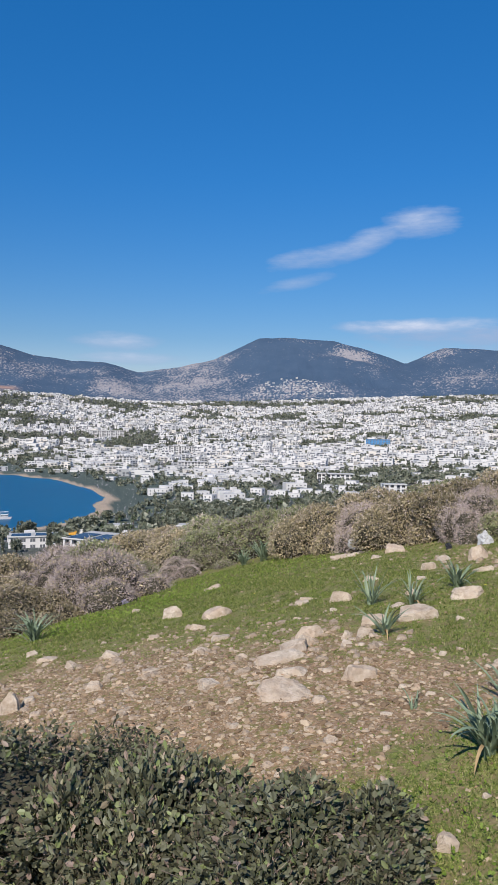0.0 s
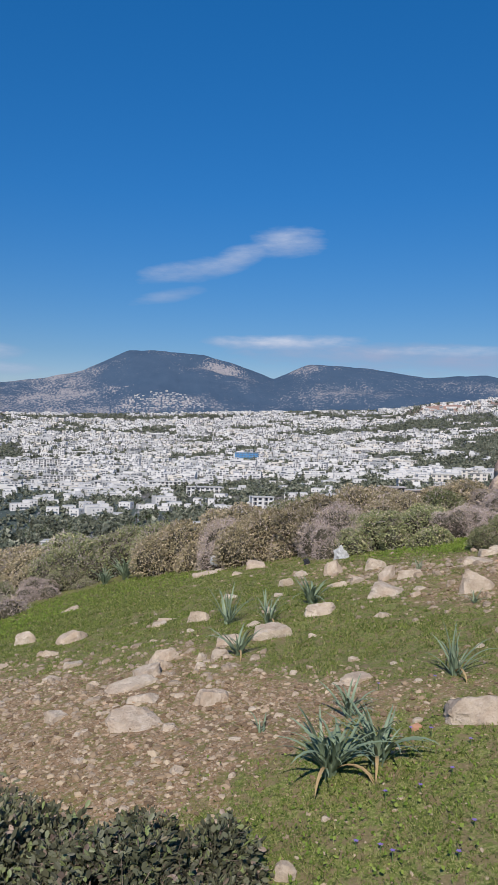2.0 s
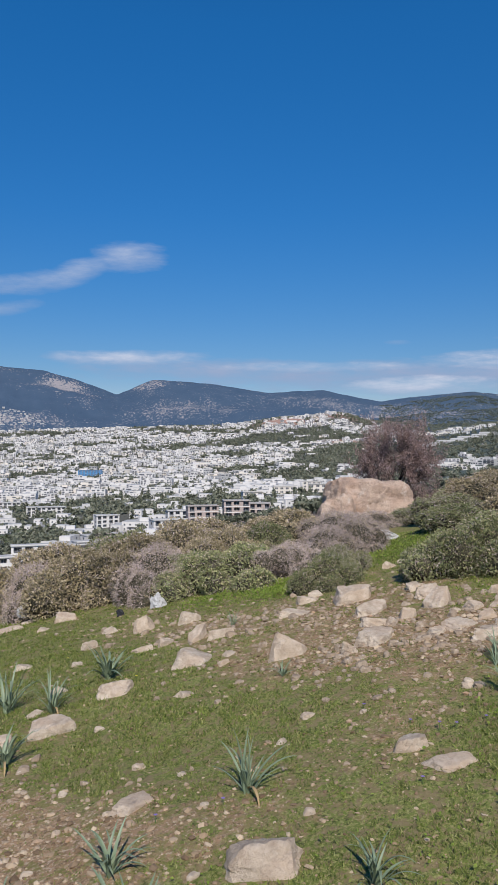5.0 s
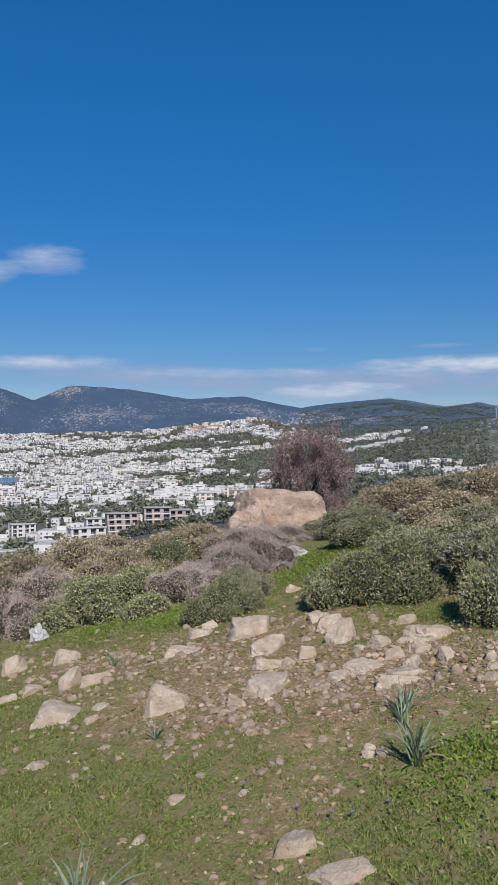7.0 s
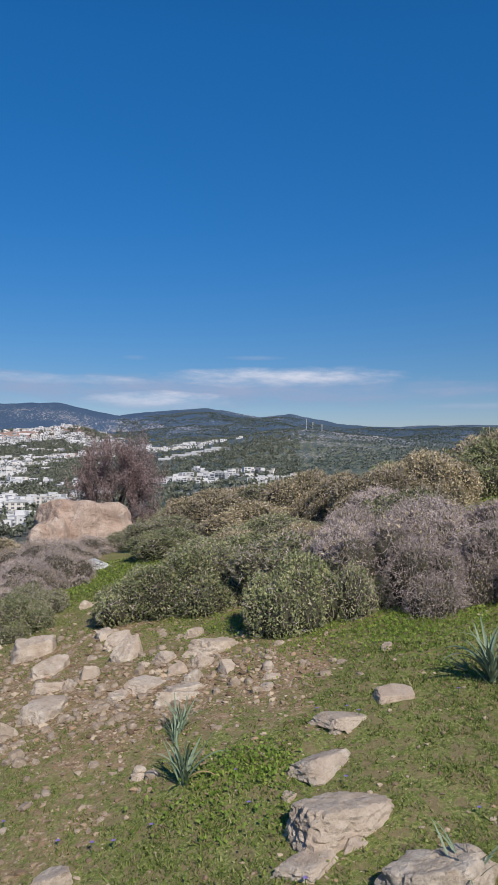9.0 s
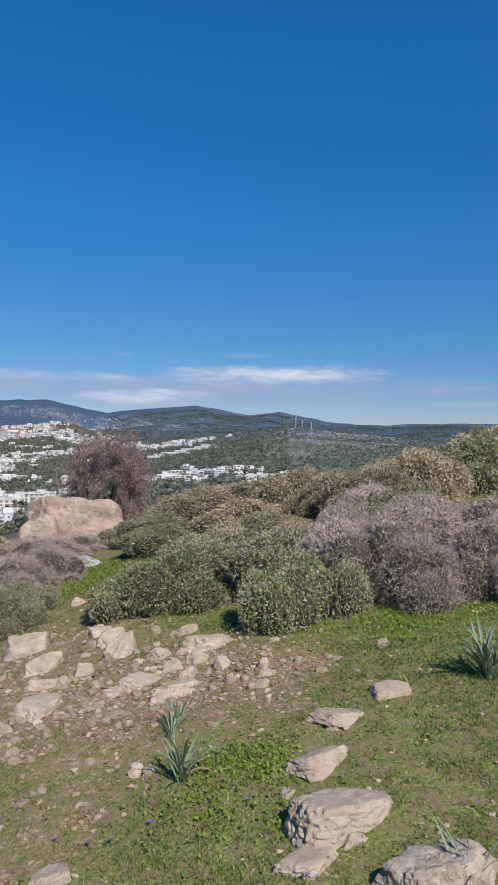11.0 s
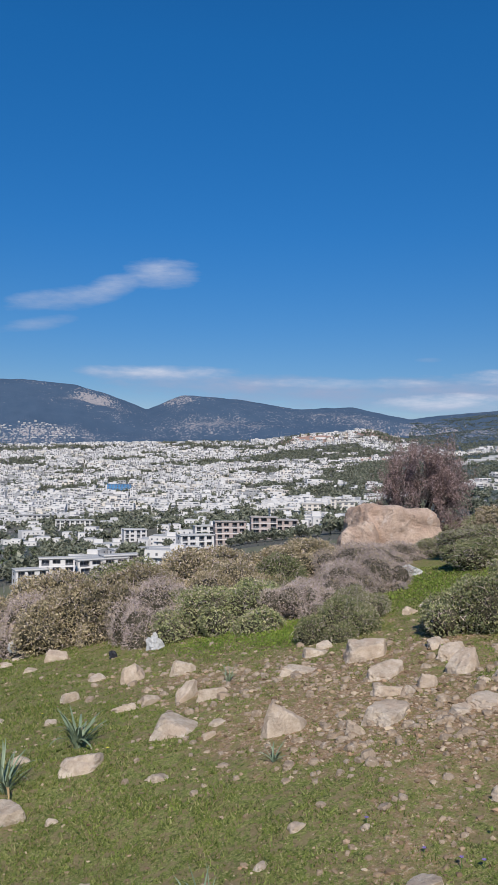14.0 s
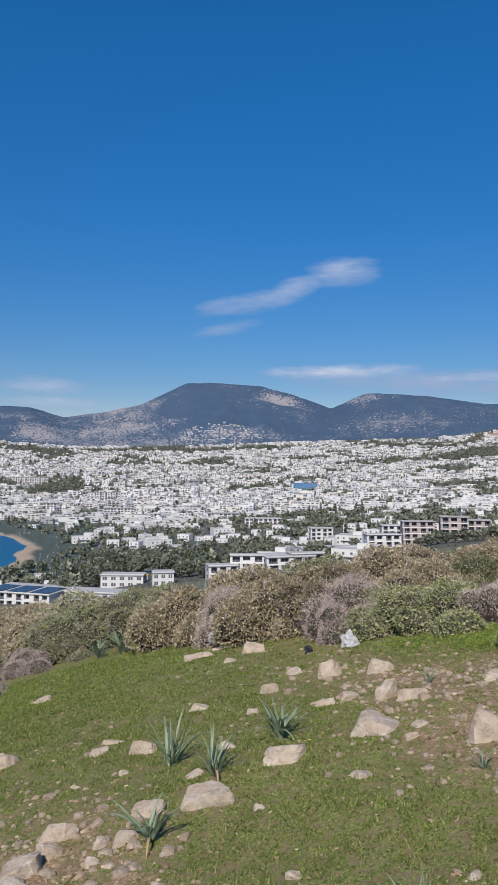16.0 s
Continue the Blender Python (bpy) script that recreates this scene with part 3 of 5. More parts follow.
build_ground()
xs, ys = np.meshgrid(np.linspace(-1900, -60, 24), np.linspace(250, 1300, 16))
i, j = np.meshgrid(np.arange(15), np.arange(23), indexing="ij")
k = i * 24 + j
tagged(new("water", shell("water", np.stack([xs, ys, xs * 0 + SEA_Z], -1).reshape(-1, 3), np.stack([k, k + 1, k + 25, k + 24], -1).reshape(-1, 4), (SEA,))),
       "calm deep blue bay beside a sandy beach", "water", kind="structure")
RNG = np.random.default_rng(7)


# ---- shrubs ----
# added lumps that close the view through a shrub
def round_core(lumps, scale, rng):
    bm = bmesh.new()
    for c, s in lumps:
        made = bmesh.ops.create_icosphere(bm, subdivisions=2, radius=1.0)["verts"]
        for v in made:
            k = scale * (1 + 0.18 * noise.noise(v.co * 3 + Vector(c) * 9))
            v.co = Vector(c) + Vector((v.co.x * s * k, v.co.y * s * k, v.co.z * s * k))
            v.co.z = max(v.co.z, -0.04)
    return bm


def shrub_lumps(rng, count=9):
    out = [((0, 0, 0.38), 0.58)]
    for n in range(count):
        a, d = rng.uniform(0, 6.283), rng.uniform(0.35, 0.72)
        s = rng.uniform(0.26, 0.44)
        out.append(((d * math.cos(a), d * math.sin(a), rng.uniform(0.12, 0.62) * (1.15 - 0.6 * d)), s))
    return out


def shell_points(lumps, n, rng, deep=0.80):
    c = np.array([l[0] for l in lumps])
    s = np.array([l[1] for l in lumps])
    which = rng.choice(len(lumps), n * 3, p=s**2 / (s**2).sum())
    d = unit(rng.normal(size=(n * 3, 3)) + np.array([0, 0, 0.25]))
    p = c[which] + d * (s[which] * rng.uniform(0.84, 1.08, n * 3))[:, None]
    p += d * (0.16 * soft_noise(p[:, 0] * 3.2 + 7, p[:, 1] * 3.2 + p[:, 2] * 2.7, 3, 4, 0.7))[:, None]
    inside = (np.linalg.norm(p[:, None] - c[None], axis=-1) < deep * s[None]).any(1)
    ok = ~inside & (p[:, 2] > -0.02)
    return p[ok][:n], d[ok][:n]


def foliage(lumps, n, size, rng, slim=0.33, spread=0.9):
    p, d = shell_points(lumps, n, rng)
    p = p - d * 0.02
    along = unit(d + spread * rng.normal(size=p.shape)) * (size * rng.uniform(0.6, 1.35, len(p)))[:, None]
    wide = unit(np.cross(along, rng.normal(size=p.shape))) * (np.linalg.norm(along, axis=1) * slim)[:, None]
    return slivers(p, along, wide)


def twigs(lumps, n, size, rng, slim=0.045, spread=0.9):
    p, d = shell_points(lumps, n, rng, 0.7)
    along = unit(d + spread * rng.normal(size=p.shape) + np.array([0, 0, 0.3])) * (size * rng.uniform(0.5, 1.5, len(p)))[:, None]
    wide = unit(np.cross(along, rng.normal(size=p.shape))) * (size * slim)
    return slivers(p - along * 0.5, along, wide)


SHRUBS = {}


def shrub_meshes(kind, variant):
    if (kind, variant) not in SHRUBS:
        rng = np.random.default_rng(100 + variant + 10 * len(kind))
        lumps = shrub_lumps(rng)
        leaf = {"green": (19000, 0.036, GREEN_LEAF, 0.42), "olive": (18000, 0.036, OLIVE_LEAF, 0.38), "grey": (3000, 0.034, OLIVE_LEAF, 0.34), "mixed": (12500, 0.038, GREEN_LEAF, 0.34)}[kind]
        stick = {"green": (2200, 0.12, DRY_TWIG, 0.04), "olive": (3000, 0.09, DRY_TWIG, 0.05), "grey": (16500, 0.076, DRY_TWIG, 0.05), "mixed": (5000, 0.10, DRY_TWIG, 0.05)}[kind]
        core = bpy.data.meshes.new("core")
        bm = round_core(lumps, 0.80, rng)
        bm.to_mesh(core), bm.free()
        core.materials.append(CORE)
        SHRUBS[kind, variant] = (shell("leaves", *foliage(lumps, leaf[0], leaf[1], rng, leaf[3]), (leaf[2],)), shell("twigs", *twigs(lumps, *stick[:2], rng, stick[3]), (stick[2],)), core)
    return SHRUBS[kind, variant]


WORDS = {"green": "dense dark green evergreen shrub on the grassy slope", "olive": "rounded olive-brown spiny shrub on the hillside", "grey": "dry leafless grey twiggy shrub on the hillside", "mixed": "half-dry green and grey thorny shrub on the slope"}


def shrub(x, y, w, h, kind, deep=None, sink=0.05):
    v = RNG.integers(0, 3)
    leaves, sticks, core = shrub_meshes(kind, int(v))
    turn = float(RNG.uniform(0, 360))
    ob = thing("shrub", WORDS[kind], "shrub", pose(x, y, ground_z(x, y) - sink, 0, 0, turn) @ Matrix.Diagonal((w * 0.6, (deep or w) * 0.6, h * 0.9, 1)), "shrubs on the hillside")
    part("foliage", leaves, ob)
    tagged(part("branchwork", sticks, ob, "grey-brown bare twigs"), kind="stuff")
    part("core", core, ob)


# beside the walk's left: far edge of the meadow
for x, y, w, h, kind in (
    (-1.35, 14.1, 1.0, 0.5, "grey"), (-0.7, 14.3, 0.95, 0.55, "mixed"), (-2.1, 14.3, 1.2, 0.6, "mixed"), (-3.6, 11.2, 1.7, 0.86, "olive"), (-4.6, 12.2, 1.8, 1.07, "olive"), (-2.35, 12.0, 1.9, 1.07, "grey"), (-3.6, 14.2, 2.0, 1.16, "grey"), (-5.6, 14.5, 2.4, 1.24, "olive"), (-1.6, 15.4, 1.9, 1.07, "olive"),
    (-0.6, 14.9, 1.7, 1.07, "mixed"), (0.4, 15.1, 1.6, 1.11, "mixed"), (-2.6, 17.0, 2.2, 1.24, "olive"), (1.3, 13.0, 1.5, 1.03, "olive"), (0.9, 14.8, 1.6, 1.07, "mixed"), (-1.0, 17.5, 2.2, 1.24, "mixed"), (1.9, 12.2, 1.3, 0.94, "grey"),
    (-6.8, 17.5, 2.6, 1.32, "mixed"), (-4.6, 17.8, 2.4, 1.34, "grey"), (-3.4, 16.0, 2.2, 1.35, "mixed"), (-5.4, 16.2, 2.2, 1.3, "olive"), (-2.2, 18.8, 2.2, 1.3, "olive"), (-6.4, 19.6, 2.6, 1.4, "olive"), (4.3, 12.4, 1.7, 1.05, "olive"), (3.6, 13.4, 1.8, 1.05, "mixed")):
    shrub(x, y, w, h, kind)
# the long belt above the town
for x, y, w, h, kind in (
    (2.55, 11.6, 1.5, 0.97, "olive"), (3.3, 11.0, 1.5, 1.01, "olive"), (3.25, 10.2, 1.2, 0.88, "grey"), (2.5, 13.6, 1.8, 1.10, "olive"), (3.75, 9.75, 1.15, 0.65, "green"), (4.25, 9.35, 1.2, 0.63, "green"), (4.4, 10.6, 1.3, 0.84, "olive"),
    (4.7, 9.0, 0.9, 0.53, "grey"), (5.2, 10.9, 1.1, 0.75, "green"), (5.5, 9.6, 1.0, 0.65, "grey"), (5.95, 9.6, 0.9, 0.65, "grey"), (4.45, 7.55, 0.72, 0.47, "green"), (4.85, 8.1, 0.7, 0.45, "mixed"), (5.0, 13.0, 1.8, 0.93, "olive"), (6.3, 12.4, 1.6, 0.84, "olive"),
    (6.6, 11.3, 1.2, 0.67, "grey"), (7.35, 12.0, 1.2, 0.55, "grey"), (8.15, 12.55, 1.1, 0.42, "grey"), (8.75, 12.5, 1.0, 0.4, "mixed"), (6.9, 12.9, 1.3, 0.6, "grey")):
    shrub(x, y, w, h, kind)
# the thicket that rises on the other side
for x, y, w, h, kind in (
    (7.9, 9.8, 1.3, 0.5, "green"), (8.9, 11.2, 1.5, 0.6, "mixed"), (9.3, 9.5, 1.6, 0.66, "olive"), (10.2, 11.4, 1.8, 0.85, "olive"), (11.6, 13.2, 2.0, 0.95, "olive"), (12.2, 11.6, 2.0, 1.0, "mixed"), (13.4, 14.6, 2.2, 1.0, "olive"), (12.9, 16.2, 2.0, 0.8, "mixed"), (10.8, 9.8, 1.5, 1.05, "olive"), (10.0, 8.4, 1.3, 0.95, "olive"),
    (5.12, 6.4, 0.8, 0.55, "green"), (5.45, 6.25, 0.9, 0.62, "green"), (5.78, 6.15, 0.85, 0.62, "mixed"), (6.6, 6.9, 1.0, 0.6, "olive"), (7.2, 7.6, 1.2, 0.5, "green"), (8.4, 8.2, 1.3, 0.5, "mixed"), (6.9, 6.2, 0.8, 0.55, "olive"),
    (5.45, 4.85, 0.74, 0.62, "green"), (5.75, 4.65, 0.6, 0.58, "mixed"), (6.1, 4.95, 0.85, 0.72, "grey"), (6.6, 5.3, 0.9, 0.75, "grey"), (6.0, 4.2, 0.75, 0.62, "grey"), (6.6, 4.4, 0.95, 0.72, "grey"), (6.5, 3.75, 0.8, 0.66, "grey"),
    (6.3, 4.55, 1.15, 0.7, "grey"), (6.95, 4.75, 1.35, 0.76, "grey"), (6.95, 3.95, 1.25, 0.7, "grey"), (7.3, 4.9, 1.0, 0.7, "grey"), (7.5, 4.0, 1.3, 0.75, "grey"), (6.1, 5.5, 1.1, 0.62, "mixed"), (6.2, 6.3, 1.2, 0.6, "green"), (8.0, 5.6, 1.2, 0.7, "mixed"), (8.7, 6.6, 1.2, 0.7, "grey"), (9.6, 7.2, 1.4, 0.9, "olive"), (11.4, 7.8, 1.6, 1.1, "olive"), (12.6, 8.6, 1.8, 1.1, "mixed"), (13.6, 7.9, 1.8, 1.2, "green"), (14.8, 8.0, 2.2, 1.5, "olive"), (16.2, 9.2, 2.6, 1.6, "green")):
    shrub(x, y, w, h, kind)


def front_shrub(x, y, w, d, h, seed):
    """The leafy shrub at the walker's feet: oval leaves in rosettes on pale twigs."""
    rng = np.random.default_rng(seed)
    lumps = [((0, 0, 0.3), 0.62)] + shrub_lumps(rng, 14)[1:]
    p, out = shell_points(lumps, 5600, rng, 0.62)
    size = 0.031 / (w * 0.5)
    sets = []
    for n in range(5):
        along = unit(out + 0.95 * rng.normal(size=p.shape)) * (size * rng.uniform(0.6, 1.3, len(p)))[:, None]
        wide = unit(np.cross(along, rng.normal(size=p.shape))) * (np.linalg.norm(along, axis=1) * 0.27)[:, None]
        sets.append(ovals(p - out * rng.uniform(0, 0.12, (len(p), 1)) + rng.normal(size=p.shape) * size * 0.2, along, wide))
    ob = thing("shrub", "low dense shrub with oval dark green leaves and dead twigs", "shrub", pose(x, y, ground_z(x, y) - 0.04) @ Matrix.Diagonal((w * 0.5, d * 0.5, h, 1)))
    part("foliage", shell("foliage", *joined(*sets), (FRONT_LEAF,)), ob)
    part("branchwork", shell("branchwork", *twigs(lumps, 800, 0.26, rng, 0.011), (TWIG,)), ob, "grey-brown dead twigs")
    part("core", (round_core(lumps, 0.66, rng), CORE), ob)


front_shrub(-0.95, 2.75, 1.9, 1.5, 0.72, 11)
front_shrub(0.12, 2.3, 1.0, 0.85, 0.46, 12)
front_shrub(-0.38, 2.55, 0.9, 0.8, 0.56, 13)


# ---- stones ----
def facet_radius(d, planes, keys, soft):
    """How far a block bounded by planes reaches along each direction, with its edges worn."""
    reach = keys[None] / np.maximum(d @ planes.T, 1e-3)
    return (reach ** -soft).sum(1) ** (-1 / soft)


def stone_mesh(name, size, seed, mat, fine=3, cuts=8, rough=0.06, soft=26, flat_top=0.72, grain=2.6, strata=0.0, sharp=24):
    """A broken block: directions cut off by random planes, then weathered."""
    rng = np.random.default_rng(seed)
    bm = bmesh.new()
    bmesh.ops.create_icosphere(bm, subdivisions=fine, radius=1.0)
    d = np.array([v.co for v in bm.verts])
    sides = np.array([[1, 0, 0], [-1, 0, 0], [0, 1, 0], [0, -1, 0], [0, 0, 1], [0, 0, -1]], float) + rng.normal(size=(6, 3)) * 0.26
    sides[:4, 2] = 0.06 + 0.14 * np.abs(rng.normal(size=4))
    chips = rng.normal(size=(cuts, 3))
    chips[:, 2] = 0.55 * np.abs(chips[:, 2])
    planes = unit(np.concatenate([sides, chips]))
    keys = np.concatenate([rng.uniform(0.78, 1.0, 4), [flat_top * rng.uniform(0.85, 1.1), 0.9], rng.uniform(0.88, 1.18, cuts)])
    r = facet_radius(d, planes, keys, soft)
    off = Vector(rng.uniform(-50, 50, 3))
    w, deep, h = size
    for v, k, way in zip(bm.verts, r, d):
        p = Vector(way * k)
        p *= 1 + rough * noise.fractal(p * grain + off, 0.8, 2.1, 5) + 0.4 * rough * noise.noise(p * grain * 5 + off)
        if strata:
            p *= 1 + strata * noise.noise(Vector((p.x * 1.5, p.y * 1.5, p.z * 6 + p.x)) + off)
        v.co = Vector((p.x * w / 2, p.y * deep / 2, p.z * h / 2))
    me = bpy.data.meshes.new(name)
    bm.to_mesh(me), bm.free()
    me.materials.append(mat)
    me.polygons.foreach_set("use_smooth", np.full(len(me.polygons), True, bool))
    me.set_sharp_from_angle(angle=radians(sharp))
    return me


COUNT = [0]
SMALL = {}


def small_stone(kind, mat):
    """Broken stones of about one size share a few forms."""
    if (kind, mat.name) not in SMALL:
        SMALL[kind, mat.name] = stone_mesh("rock", (1, 0.8, 0.6), 900 + kind, mat, 2, 7, 0.05, 40, 0.8, sharp=12)
    return SMALL[kind, mat.name]


def stone(x, y, w, h, mat=None, label="", deep=0.0):
    COUNT[0] += 1
    n = COUNT[0]
    d = deep or w * (0.5 + 0.3 * ((n * 0.618) % 1))
    h *= 0.62
    tall = 2.15 * max(h, 0.02)
    turn = 32 * math.sin(n * 3.3)
    m = pose(x, y, ground_z(x, y) + 0.04 * h, 7 * math.sin(n * 2.1), 7 * math.cos(n * 1.7), turn)
    if w > 0.1:
        ob = new("rock", stone_mesh("rock", (w * 0.95, d * 0.95, tall), n, mat or LIMESTONE, 5 if w > 0.4 else 4 if w > 0.14 else 3, 5 + n % 4, 0.09, 22))
        ob.matrix_basis = m
    else:
        ob = new("rock", small_stone(n % 14, mat or LIMESTONE))
        ob.matrix_basis = m @ Matrix.Diagonal((w * 0.9, d * 1.2, tall * 1.3, 1))
    tagged(ob, label or ("pale weathered limestone rock half sunk in the turf" if w > 0.16 else "small pale limestone stone lying on the soil"), "rock", "rocks on the meadow")


# over the green slope
for x, y, w, h in ((1.3, 5.6, 0.31, 0.16), (0.96, 5.57, 0.22, 0.12), (0.84, 5.27, 0.13, 0.09), (0.71, 5.28, 0.09, 0.08), (0.44, 5.53, 0.19, 0.15), (0.3, 5.19, 0.26, 0.15), (1.65, 4.56, 0.1, 0.06), (1.84, 6.04, 0.33, 0.1), (0.88, 6.88, 0.22, 0.12), (0.51, 7.18, 0.19, 0.07), (2.49, 6.17, 0.38, 0.14), (2.72, 6.84, 0.22, 0.15), (2.87, 6.59, 0.22, 0.13), (2.55, 8.06, 0.28, 0.18), (2.94, 7.75, 0.23, 0.18), (1.95, 7.93, 0.18, 0.14), (2.28, 7.02, 0.22, 0.06), (2.49, 7, 0.18, 0.1), (2.07, 10.35, 0.33, 0.18), (1.4, 10.92, 0.43, 0.09), (2.3, 8.56, 0.19, 0.06), (3.03, 5.52, 0.31, 0.22), (2.62, 5.84, 0.12, 0.05)):
    stone(x, y, w, h)
for x, y, w, h in ((1.75, 7.35, 0.13, 0.05), (2.74, 6.02, 0.14, 0.04), (1.49, 6.47, 0.14, 0.05), (1.24, 6.02, 0.14, 0.04), (1.23, 5.55, 0.14, 0.04), (2.59, 4.35, 0.09, 0.05), (1.77, 10.03, 0.21, 0.05), (1.7, 11.34, 0.22, 0.05), (1.33, 7.88, 0.21, 0.06), (0.75, 6.49, 0.09, 0.04), (0.42, 6.45, 0.1, 0.02), (-0.6, 10.57, 0.15, 0.04), (0.25, 6.35, 0.09, 0.03), (0.89, 5.18, 0.1, 0.05), (0.78, 5.02, 0.06, 0.04), (0.89, 4.97, 0.07, 0.05), (1.58, 5.38, 0.08, 0.05), (2.22, 5.47, 0.13, 0.03)):
    stone(x, y, w, h)
# the outcrop at the end of the stony strip
for x, y, w, h in ((2.78, 3.58, 0.17, 0.11), (2.84, 3.31, 0.22, 0.05), (2.61, 4.34, 0.08, 0.04), (4.14, 6.48, 0.37, 0.22), (3.98, 5.92, 0.35, 0.12), (3.78, 5.52, 0.24, 0.09), (3.54, 5.13, 0.35, 0.15), (3.28, 5.07, 0.13, 0.11), (4.4, 5.57, 0.27, 0.19), (4.03, 5.44, 0.16, 0.13), (3.86, 5.41, 0.14, 0.08), (3.95, 7.07, 0.23, 0.12), (4.13, 7.23, 0.18, 0.09), (4.12, 4.89, 0.26, 0.07), (4.47, 5.18, 0.16, 0.09), (4.16, 4.58, 0.3, 0.07), (3.92, 4.9, 0.13, 0.05), (3.41, 3.92, 0.08, 0.04)):
    stone(x, y, w, h)
# its further end, and the slabs by the walker's second stand
for x, y, w, h in ((4.78, 4.99, 0.34, 0.12), (4.94, 5.45, 0.16, 0.09), (4.53, 4.84, 0.17, 0.1), (4.51, 4.59, 0.15, 0.09), (4.34, 4.88, 0.14, 0.1), (4.3, 4.66, 0.17, 0.1), (4.48, 5.21, 0.16, 0.06), (4.13, 4.93, 0.23, 0.05), (4.08, 4.51, 0.25, 0.08), (4.61, 4.32, 0.1, 0.1), (4.54, 4.21, 0.12, 0.04), (4.41, 4.13, 0.11, 0.05), (4.99, 4.61, 0.1, 0.05), (5.21, 3.87, 0.14, 0.05), (4.3, 3.45, 0.29, 0.06), (4.22, 3.41, 0.12, 0.03), (4.65, 3.41, 0.24, 0.07), (3.96, 3.29, 0.35, 0.08), (3.7, 2.93, 0.49, 0.17), (3.68, 3.22, 0.09, 0.04), (3.41, 2.85, 0.25, 0.06), (3.61, 2.79, 0.11, 0.03), (4.31, 5.2, 0.08, 0.06)):
    stone(x, y, w, h)
for x, y, w, h in ((3.88, 4.87, 0.13, 0.06), (3.75, 4.87, 0.08, 0.03), (3.44, 3.97, 0.08, 0.05), (5.3, 7.71, 0.24, 0.08)):
    stone(x, y, w, h)
# round the large strap-leaved plant
for x, y, w, h in ((1.81, 3.17, 0.33, 0.15), (1.51, 4.07, 0.24, 0.06), (1.76, 2.76, 0.08, 0.05), (1.56, 3.29, 0.07, 0.03), (0.41, 2.81, 0.06, 0.04), (0.62, 3.22, 0.04, 0.04), (2.12, 3.38, 0.07, 0.05), (0.2, 4.98, 0.4, 0.09), (0.26, 4.63, 0.23, 0.06), (0.67, 4.35, 0.22, 0.13), (0.18, 4.26, 0.37, 0.1), (0.38, 4.03, 0.1, 0.06), (0.42, 5.35, 0.12, 0.1), (0.87, 4.06, 0.06, 0.04)):
    stone(x, y, w, h)
# the stony strip
for x, y, w, h in ((-0.37, 7.56, 0.33, 0.17), (-0.91, 8.37, 0.28, 0.19), (-0.27, 6.19, 0.19, 0.06), (-0.52, 7.02, 0.18, 0.08), (-0.29, 4.72, 0.15, 0.08), (-0.4, 5.81, 0.17, 0.05), (-0.94, 6.95, 0.14, 0.04), (-2.01, 7.14, 0.18, 0.05), (-2.41, 7.9, 0.15, 0.09), (-1.63, 6.44, 0.13, 0.08), (-1.71, 5.42, 0.12, 0.08), (-1.19, 5.33, 0.16, 0.09), (-0.78, 5.45, 0.16, 0.04), (-1.27, 6.5, 0.18, 0.08), (0.44, 5.32, 0.1, 0.1), (0.68, 5.08, 0.09, 0.06), (-0.07, 5.37, 0.09, 0.05), (0.69, 2.42, 0.1, 0.1), (0.92, 2.69, 0.05, 0.02), (-2.5, 11.29, 0.13, 0.08), (-1.08, 4.98, 0.1, 0.06), (-1.54, 5, 0.09, 0.05), (0.7, 3.65, 0.08, 0.04)):
    stone(x, y, w, h)
for x, y, w, h in ((-0.51, 10.58, 0.25, 0.06), (0.59, 7.44, 0.18, 0.04), (-1.52, 9.76, 0.17, 0.06)):
    stone(x, y, w, h)
for x, y, w, h in ((3.6, 2.42, 0.42, 0.2), (4.6, 6.2, 0.25, 0.1), (3.6, 6.6, 0.28, 0.08), (4.55, 5.9, 0.3, 0.12), (6.9, 10.6, 0.3, 0.14), (7.15, 10.9, 0.22, 0.16), (5.5, 7.5, 0.24, 0.06), (5.65, 7.9, 0.2, 0.06), (-1.81, 5.27, 0.2, 0.16)):
    stone(x, y, w, h)
stone(1.52, 3.2, 0.075, 0.05, mat=RED_EARTH, label="small red clay fragment beside the strap-leaved plant")


